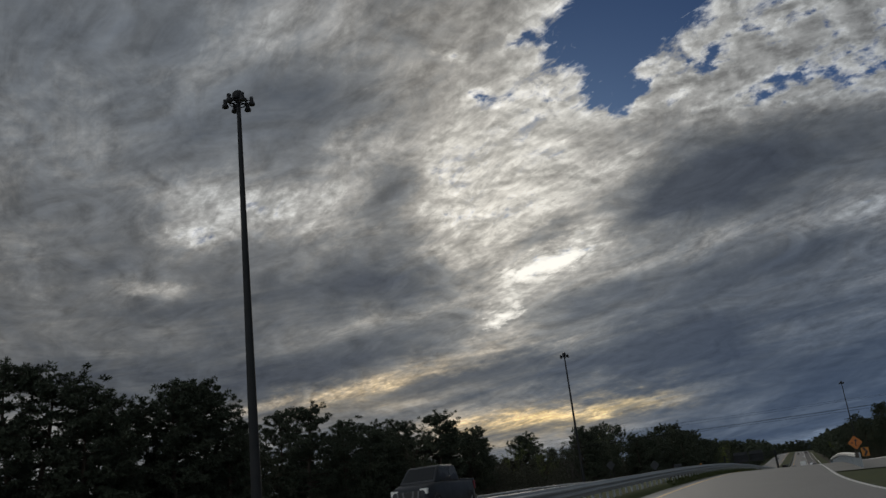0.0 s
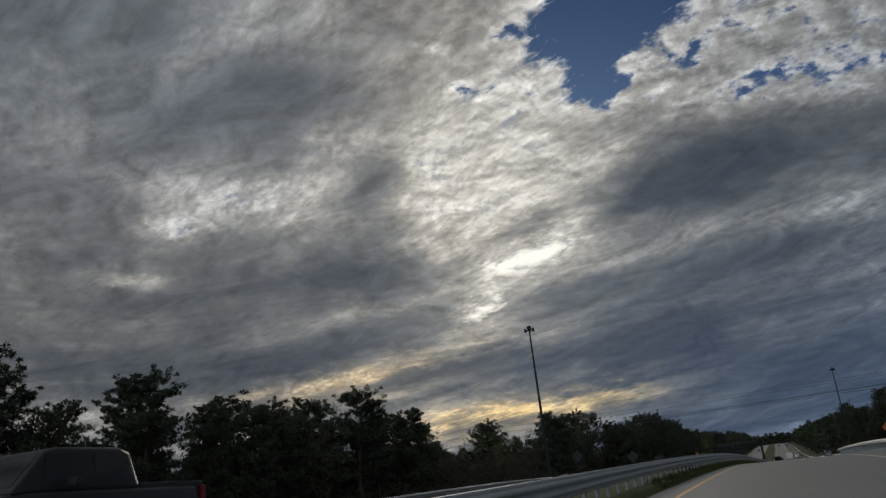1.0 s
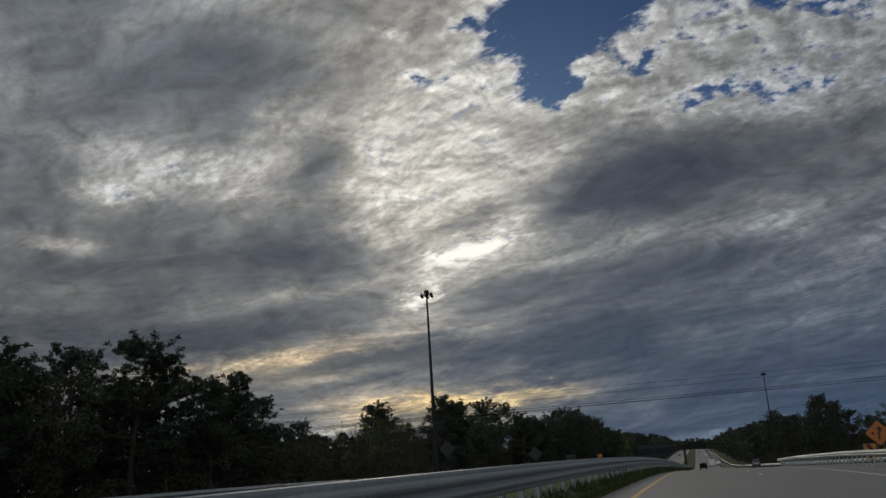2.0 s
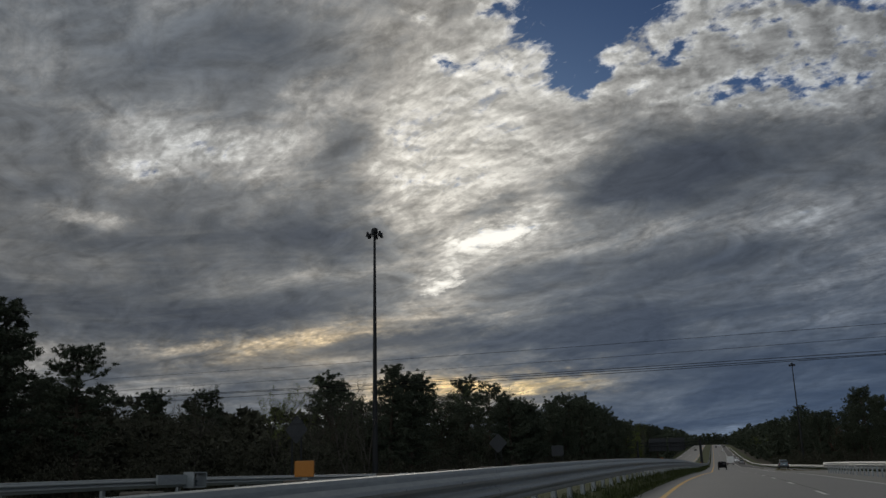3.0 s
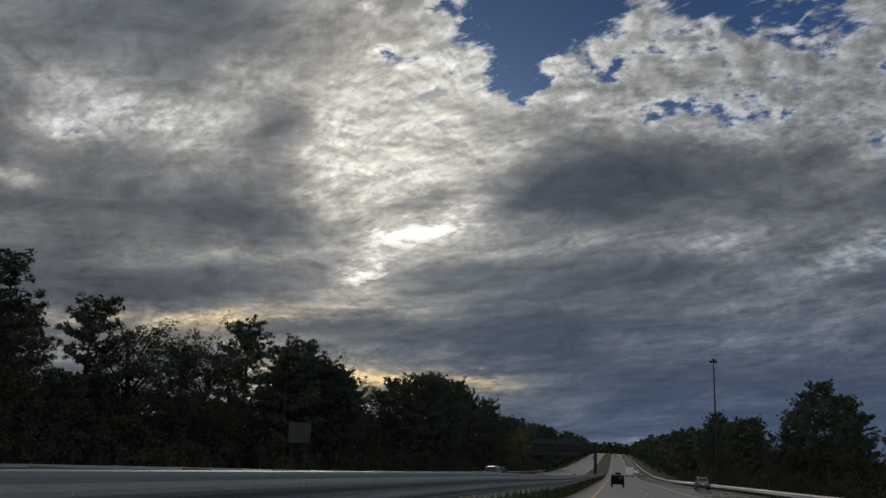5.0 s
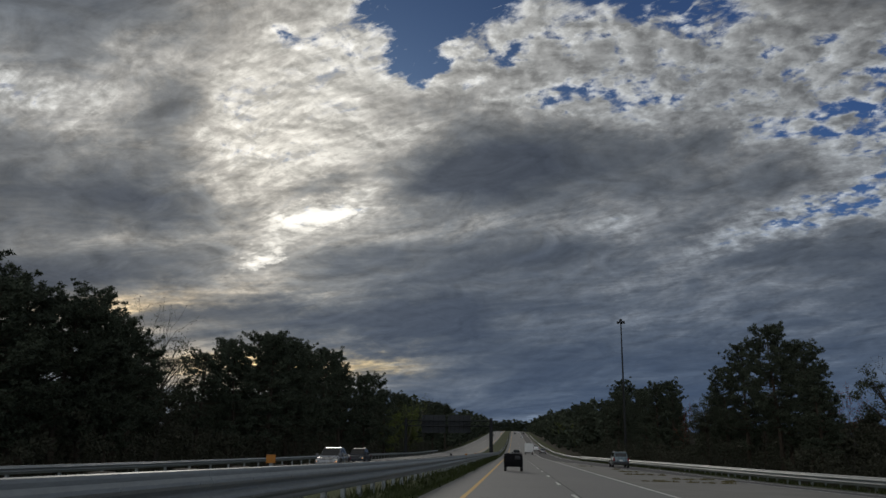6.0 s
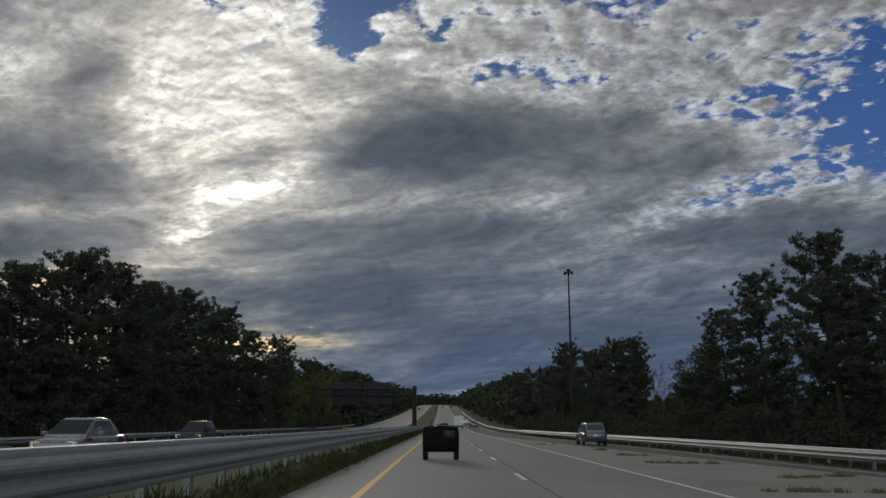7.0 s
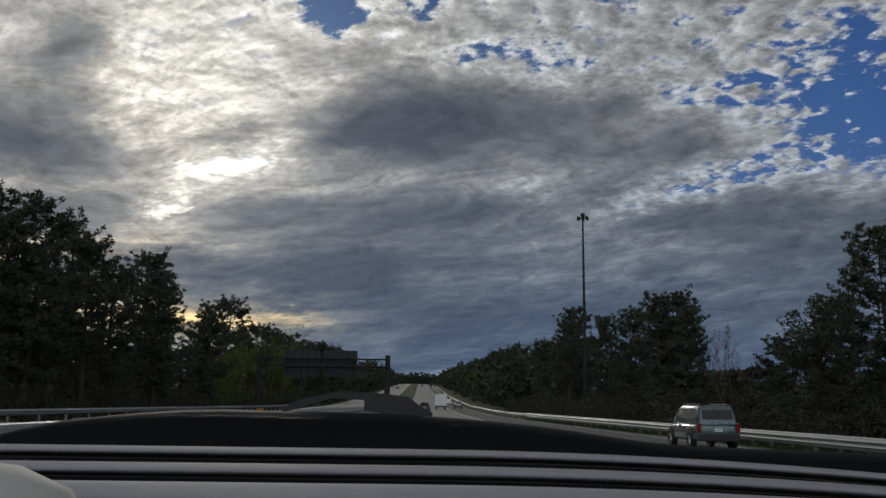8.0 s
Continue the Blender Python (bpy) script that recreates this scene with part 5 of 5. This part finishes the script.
def car(name, at, heading, label, material, shape, length=4.4, width=1.8, height=1.5, group="vehicles", lights=False):
    """A road car facing +y before it is turned: shape is 'suv', 'sedan' or 'pickup'."""
    x, y, z = at
    ob = thing(name, at, label, "car", group, turn=heading)
    w, h, L = width / 2, height, length
    f, r = L / 2, -L / 2
    belt = h * {"sedan": 0.56, "suv": 0.57, "pickup": 0.65}[shape]
    bm = bmesh.new()
    low = 0.22 if shape == "sedan" else 0.30
    rows = [(r, w * 0.80, low + 0.16, belt * 0.92), (r + 0.06, w * 0.93, low + 0.08, belt * 0.97), (r + 0.35, w, low, belt), (0.0, w, low, belt),
            (f - 1.25, w, low, belt * 0.98), (f - 0.9, w * 0.98, low, belt * 0.95), (f - 0.25, w * 0.92, low + 0.04, belt * 0.84), (f - 0.05, w * 0.82, low + 0.10, belt * 0.72), (f, w * 0.74, low + 0.16, belt * 0.66)]
    loft(bm, [rounded(a, b, c, 0.11, yy, 0.05) for yy, a, b, c in rows])
    body = part("body", bm, material, ob, smooth=True)
    if shape == "suv":
        roof = [(r + 0.02, 0.86, 0.80, belt - 0.04, belt + 0.02), (r + 0.16, 0.90, 0.74, belt - 0.05, h - 0.12), (r + 0.45, 0.92, 0.74, belt - 0.05, h), (0.2, 0.92, 0.74, belt - 0.05, h), (0.72, 0.92, 0.72, belt - 0.05, h - 0.05), (1.42, 0.90, 0.84, belt - 0.06, belt - 0.01)]
    elif shape == "sedan":
        roof = [(r + 0.42, 0.84, 0.78, belt - 0.05, belt), (r + 1.25, 0.90, 0.68, belt - 0.05, h - 0.07), (r + 1.7, 0.90, 0.67, belt - 0.05, h - 0.01), (0.0, 0.90, 0.67, belt - 0.05, h), (0.40, 0.90, 0.68, belt - 0.05, h - 0.06), (1.45, 0.88, 0.80, belt - 0.06, belt - 0.02)]
    else:
        roof = [(-1.02, 0.92, 0.86, belt - 0.05, belt), (-0.84, 0.93, 0.78, belt - 0.05, h - 0.07), (-0.6, 0.94, 0.78, belt - 0.05, h), (0.85, 0.93, 0.78, belt - 0.05, h - 0.02), (1.10, 0.93, 0.78, belt - 0.05, h - 0.08), (1.85, 0.90, 0.84, belt - 0.06, belt - 0.02)]
    bm = bmesh.new()
    rings = []
    for yy, a, b, z0, z1 in roof:
        rr = min(0.07, (z1 - z0) * 0.45)
        rings.append(rounded(w * a, z0, z1, rr, yy, w * (a - b)))
    loft(bm, rings)
    part("cabin", bm, material, ob, smooth=True)
    # windows, a little proud of the cabin
    top, tail, nose = h - 0.13, roof[1], roof[-2]
    zb = belt + 0.03

    def half(yy, zz):
        ys = [q[0] for q in roof]
        a = float(np.interp(yy, ys, [q[1] for q in roof]))
        b = float(np.interp(yy, ys, [q[2] for q in roof]))
        z1 = float(np.interp(yy, ys, [q[4] for q in roof]))
        z0 = belt - 0.05
        t = min(1.0, max(0.0, (zz - z0) / max(0.05, z1 - z0)))
        return w * (a + (b - a) * t) + 0.006

    cuts = {"suv": ((r + 0.42, -0.98), (-0.92, -0.02), (0.04, 0.78)), "sedan": ((r + 1.25, -0.32), (-0.26, 0.46)), "pickup": ((-0.78, 0.08), (0.20, 1.10))}[shape]
    for a, b in cuts:
        for s in (-1, 1):
            bm = bmesh.new()
            slope = (0.42 if shape == "sedan" else 0.22) if b == cuts[-1][1] else 0.0
            rear = 0.16 if a == cuts[0][0] and shape != "pickup" else 0.0
            pts = [(a, zb), (b + slope, zb), (b, top), (a + rear, top)]
            quad_panel(bm, [(s * half(p, q), p, q) for p, q in pts], (-s, 0, 0))
            part("side_window", bm, CAR_GLASS, ob, "tinted side window")
    bm = bmesh.new()
    a, b = roof[0], roof[1]
    k0, k1 = (0.30, 0.92)
    y0, y1 = a[0] + (b[0] - a[0]) * k0, a[0] + (b[0] - a[0]) * k1
    z0, z1 = a[4] + (b[4] - a[4]) * k0, a[4] + (b[4] - a[4]) * k1
    quad_panel(bm, [(-w * 0.70, y0 - 0.012, z0), (w * 0.70, y0 - 0.012, z0), (w * 0.66, y1 - 0.012, z1), (-w * 0.66, y1 - 0.012, z1)], (0, 0.7, -0.7))
    part("rear_window", bm, CAR_GLASS, ob, "tinted rear window")
    bm = bmesh.new()
    a, b = roof[-1], roof[-2]
    y0, y1 = a[0] + (b[0] - a[0]) * 0.12, a[0] + (b[0] - a[0]) * 0.94
    z0, z1 = a[4] + (b[4] - a[4]) * 0.12, a[4] + (b[4] - a[4]) * 0.94
    quad_panel(bm, [(-w * 0.74, y0, z0 + 0.012), (w * 0.74, y0, z0 + 0.012), (w * 0.64, y1, z1 + 0.012), (-w * 0.64, y1, z1 + 0.012)], (0, -0.3, -0.7))
    part("windscreen", bm, CAR_GLASS, ob, "sloping windscreen")
    for s in (-1, 1):
        bm = bmesh.new()
        box(bm, (s * w * 0.77 if s > 0 else -w * 0.955, r - 0.02, belt * 0.68), (w * 0.955 if s > 0 else -w * 0.77, r + 0.14, belt * 0.98 if shape != "suv" else belt * 1.05), 0.03)
        part("tail_light", bm, TAIL_RED, ob, "red tail light")
        bm = bmesh.new()
        box(bm, (s * w * 0.52 if s > 0 else -w * 0.86, f - 0.30, belt * 0.60), (w * 0.86 if s > 0 else -w * 0.52, f - 0.055, belt * 0.78), 0.03)
        part("headlight", bm, HEAD_LENS, ob, "clear headlight")
        if lights:
            bm = bmesh.new()
            tube(bm, (s * w * 0.76, f - 0.06, belt * 0.52), (s * w * 0.76, f + 0.01, belt * 0.52), 0.07, 0.06, 10)
            part("marker_lamp", bm, AMBER_GLOW, ob, "lit amber marker lamp")
        bm = bmesh.new()
        box(bm, (s * (w + 0.02) if s > 0 else -w - 0.20, 0.72, belt + 0.02), (w + 0.20 if s > 0 else -w - 0.02, 0.88, belt + 0.16), 0.03)
        part("wing_mirror", bm, BLACK_TRIM if shape != "sedan" else material, ob)
    bm = bmesh.new()
    box(bm, (-w * 0.94, r - 0.07, low + 0.02), (w * 0.94, r + 0.2, low + 0.30), 0.05)
    part("rear_bumper", bm, BLACK_TRIM if shape == "suv" else material, ob)
    bm = bmesh.new()
    box(bm, (-w * 0.86, f - 0.22, low + 0.0), (w * 0.86, f + 0.05, low + 0.24), 0.05)
    part("front_bumper", bm, BLACK_TRIM if shape == "suv" else material, ob)
    bm = bmesh.new()
    box(bm, (-0.16, r - 0.022, belt * 0.70), (0.16, r + 0.03, belt * 0.70 + 0.15), 0.006)
    part("number_plate", bm, PLATE, ob, "pale number plate")
    if shape == "suv":
        for s in (-1, 1):
            bm = bmesh.new()
            tube(bm, (s * w * 0.62, r + 0.45, h + 0.05), (s * w * 0.62, 0.45, h + 0.05), 0.022, 0.022, 8)
            for yy in (r + 0.5, -0.5, 0.4):
                box(bm, (s * w * 0.62 - 0.02, yy - 0.04, h - 0.03), (s * w * 0.62 + 0.02, yy + 0.04, h + 0.05), 0.006)
            part("roof_rail", bm, BLACK_TRIM, ob)
    if shape == "pickup":
        bm = bmesh.new()
        box(bm, (-w * 0.50, f - 0.03, belt * 0.50), (w * 0.50, f + 0.03, belt * 0.70), 0.02)
        grille = part("grille", bm, BLACK_TRIM, ob, "black grille with chrome bars")
        for xx in (-0.46, -0.20, 0.20, 0.46):
            bm = bmesh.new()
            lean = 0.05 if xx > 0 else -0.05
            loft(bm, [[(w * xx - 0.035 + d, f + yy, belt * 0.49) for d, yy in ((0, 0.02), (0.07, 0.02), (0.07, 0.055), (0, 0.055))]] +
                 [[(w * xx - 0.035 + lean + d, f + yy, belt * 0.72) for d, yy in ((0, 0.0), (0.07, 0.0), (0.07, 0.04), (0, 0.04))]])
            part("grille_bar", bm, CHROME, grille, "chrome grille bar")
        bm = bmesh.new()
        box(bm, (-w * 0.90, f - 0.10, low + 0.10), (w * 0.90, f + 0.10, low + 0.30), 0.04)
        part("bumper_bar", bm, CHROME, ob, "dull chrome bumper bar")
        bm = bmesh.new()
        box(bm, (-w * 0.80, r + 0.10, belt - 0.03), (w * 0.80, -1.06, belt + 0.006))
        part("bed_floor", bm, BLACK_TRIM, ob, "dark open load bed")
        for s in (-1, 1):
            bm = bmesh.new()
            box(bm, (s * w * 0.86 - 0.06, r + 0.04, belt - 0.08), (s * w * 0.86 + 0.06, -1.02, belt + 0.06), 0.03)
            part("bed_rail", bm, material, ob)
    radius = 0.33 if shape == "sedan" else 0.37
    for s in (-1, 1):
        for yy in (f - 0.9, r + 0.85):
            bm = bmesh.new()
            tube(bm, (s * (w - 0.16), yy, radius + 0.02), (s * (w + 0.004), yy, radius + 0.02), radius + 0.07, radius + 0.07, 18)
            part("wheel_arch", bm, BLACK_TRIM, ob, "dark wheel arch")
    wheel_set(ob, w - 0.055, (f - 0.9, r + 0.85), radius)
    return ob


def on_road(x, y):
    return (x, y, road_z(y) + fall(x, y) + 0.004)


car("suv", on_road(11.8, 264.0), 0, "pale blue estate car with roof rails on the slip road", PALE_BLUE, "suv", 4.33, 1.80, 1.70)
car("sedan", on_road(-13.2, 227.5), 180, "silver saloon with lit amber lamps on the opposite carriageway", SILVER, "sedan", 4.7, 1.82, 1.46, lights=True)
car("sedan", on_road(-15.4, 250.5), 180, "dark saloon on the opposite carriageway", DARK_GREY_CAR, "sedan", 4.6, 1.80, 1.45, lights=True)
car("pickup_truck", on_road(-11.2, 36.7), 180, "grey pickup truck with an open bed on the opposite carriageway", DARK_GREY_CAR, "pickup", 5.7, 1.98, 2.02)
car("sedan", on_road(0.6, 364.0), 0, "black car driving ahead on the carriageway", BLACK_CAR, "sedan", 4.6, 1.85, 1.55)
car("pickup_truck", on_road(7.6, 467.0), 0, "white pickup truck far ahead on the carriageway", WHITE_CAR, "pickup", 5.6, 2.0, 1.9)
car("suv", on_road(8.4, 421.0), 0, "silver estate car ahead in the joining lane", SILVER, "suv", 4.4, 1.82, 1.7)
for x, y, heading, mat, label in ((5.2, 736, 0, WHITE_CAR, "small white car on the far hill"), (1.0, 880, 0, GREY_CAR, "small grey car on the far hill"), (8.0, 900, 0, BLACK_CAR, "small black car on the far hill"),
                                  (4.6, 960, 0, WHITE_CAR, "small white car on the far hill"), (-14.5, 760, 180, GREY_CAR, "small oncoming car on the far hill"), (-17, 940, 180, WHITE_CAR, "small pale oncoming car on the far hill"),
                                  (-12.5, 960, 180, WHITE_CAR, "small pale oncoming car on the far hill")):
    car("sedan", on_road(x, y), heading, label, mat, "sedan", 4.6, 1.8, 1.5)

truck = thing("box_truck", on_road(4.0, 398.0), "small truck with a white box body ahead on the road", "truck", "vehicles")
bm = bmesh.new()
box(bm, (-1.12, -2.4, 0.75), (1.12, 1.6, 2.95), 0.04)
cargo = part("cargo_box", bm, CARGO_WHITE, truck)
for x0, x1 in ((-1.04, -0.012), (0.012, 1.04)):
    bm = bmesh.new()
    box(bm, (x0, -2.425, 0.82), (x1, -2.402, 2.88), 0.006)
    part("rear_door", bm, CARGO_WHITE, cargo)
bm = bmesh.new()
loft(bm, [rounded(1.0, 0.55, 2.2, 0.12, 1.65, 0.05), rounded(1.0, 0.55, 2.2, 0.12, 2.5, 0.05), rounded(0.98, 0.5, 1.5, 0.12, 3.1, 0.03), rounded(0.92, 0.5, 1.3, 0.12, 3.6, 0.03)])
part("cab", bm, WHITE_CAR, truck, smooth=True)
bm = bmesh.new()
box(bm, (-1.05, -2.5, 0.45), (1.05, -2.3, 0.62), 0.02)
part("rear_bumper", bm, BLACK_TRIM, truck)
for s in (-1, 1):
    bm = bmesh.new()
    box(bm, (s * 0.85 - 0.1, -2.52, 0.64), (s * 0.85 + 0.1, -2.43, 0.78), 0.01)
    part("tail_light", bm, TAIL_RED, truck, "red tail light")
wheel_set(truck, 0.92, (-1.4, 2.6), 0.42)


# ---------------------------------------------------------------- front of the car that the clip is filmed from
DASH = surface("soft_grey_dashboard", (0.22, 0.22, 0.24), (0.30, 0.30, 0.325), 0.75, 0, 90, 3, 0.03, 0.25)
PALE_TRIM = plain("pale_trim", (0.42, 0.41, 0.38), 0.7)
# bonnet's own black; on the dashboard tray the same colour imitates shade
HOOD_PAINT_AND_SHADE = plain("dark_bonnet_paint_and_tray_shade", (0.004, 0.004, 0.005), 0.7, 0.0, 0.12)
EYE = Vector((-0.03, 228.0, 1.34))
own = thing("car_front", (EYE.x, EYE.y + 1.3, road_z(229.3) + fall(0, 229.3)), "dark front of a car with ribbed dashboard and parked wiper", "car")
base = own.location.copy()


def own_part(name, rings, material, label="", closed=True):
    bm = bmesh.new()
    loft(bm, [[Vector(p) + EYE - base for p in ring] for ring in rings], closed, closed)
    return part(name, bm, material, own, label, True)


def crown_line(x):
    """Height of the scuttle against the eye, across the car."""
    xs = (-0.90, -0.50, -0.40, -0.348, -0.214, -0.005, 0.081, 0.135, 0.231, 0.44, 0.90)
    zs = (-0.16, -0.065, -0.0365, -0.021, -0.008, -0.0107, -0.0166, -0.022, -0.036, -0.041, -0.10)
    return float(np.mean([np.interp(x + d, xs, zs) for d in (-0.03, 0.0, 0.03)]))


XS = [-0.66 + 1.32 * i / 36 for i in range(37)]
# scuttle and bonnet, closed below
own_part("bonnet", [[(x, 0.74, crown_line(x) - 0.05), (x, 0.76, crown_line(x) - 0.006), (x, 0.80, crown_line(x)), (x, 0.86, crown_line(x) - 0.006), (x, 1.3, crown_line(x) * 0.4 - 0.09 - 0.05 * x * x),
                     (x, 1.9, -0.20 - 0.06 * x * x), (x, 2.15, -0.34), (x, 2.22, -0.60), (x, 2.15, -0.80), (x, 0.95, -0.82), (x, 0.74, -0.60)] for x in XS], HOOD_PAINT_AND_SHADE, "dark painted bonnet and scuttle")
# dashboard: soft pale ribs over a tray whose black stands in for shade between
for far, high, near, low in ((0.63, -0.0335, 0.606, -0.0352), (0.53, -0.0381, 0.506, -0.0402), (0.435, -0.0408, 0.395, -0.0450)):
    own_part("dashboard_rib", [[(x, q, z - 0.11 * max(0.0, x) ** 2) for q, z in ((far + 0.012, high - 0.006), (far, high), (far - 0.012, high - 0.0002), ((far + near) / 2, (high + low) / 2 + 0.0012), (near + 0.006, low + 0.0004),
                               (near, low - 0.001), (near + 0.004, low - 0.0028), (far + 0.012, low - 0.008))] for x in XS], DASH, "soft grey rib across the dashboard")
own_part("dashboard", [[(x, 0.34, -0.13), (x, 0.36, -0.115), (x, 0.55, -0.10), (x, 0.735, -0.085), (x, 0.735, -0.30), (x, 0.34, -0.32)] for x in XS], HOOD_PAINT_AND_SHADE)
bm = bmesh.new()
loft(bm, [[Vector((-0.20 + 0.075 * math.cos(t) * k, 0.33 + 0.05 * math.sin(t) * k, z)) + EYE - base for t in (2 * math.pi * q / 20 for q in range(20))] for k, z in ((1.0, -0.085), (0.98, -0.052), (0.86, -0.036), (0.6, -0.027), (0.2, -0.023))])
part("instrument_hood", bm, PALE_TRIM, own, "pale rounded instrument hood", True)
# wiper arm and blade resting on the scuttle
bm = bmesh.new()
pts = [(-0.135, -0.006), (-0.115, 0.003), (-0.085, 0.0095), (-0.045, 0.0095), (-0.012, 0.006), (0.0, -0.003), (0.012, -0.009)]
low = [(-0.135, -0.010), (-0.112, -0.004), (-0.085, 0.004), (-0.055, 0.002), (-0.055, -0.008), (-0.02, -0.012), (0.012, -0.014)]
loft(bm, [[Vector((x, yy, z)) + EYE - base for x, z in pts + low[::-1]] for yy in (0.83, 0.865)])
part("wiper", bm, BLACK_TRIM, own, "black plastic wiper arm")
for s in (-1, 1):
    bm = bmesh.new()
    loft(bm, [[Vector((s * (0.60 + d), yy, z)) + EYE - base for yy, z in ((0.95, -0.30), (1.3, -0.26), (1.9, -0.32), (2.12, -0.5), (2.12, -0.80), (0.95, -0.82))] for d in (0.0, 0.07, 0.10)])
    part("wing", bm, HOOD_PAINT_AND_SHADE, own)
own_part("bulkhead", [[(x, 0.322, -0.16), (x, 0.336, -0.145), (x, 0.336, -1.02), (x, 0.322, -1.00)] for x in (-0.66, -0.62, -0.3, 0.0, 0.3, 0.62, 0.66)], HOOD_PAINT_AND_SHADE, "dark bulkhead under the dashboard")
own_part("glovebox_lid", [[(x, 0.312, -0.24), (x, 0.320, -0.235), (x, 0.320, -0.50), (x, 0.312, -0.49)] for x in (0.10, 0.3, 0.52)], BLACK_TRIM, "closed black glovebox lid")
wheel_set(own, 0.60, (0.25,), 0.33)
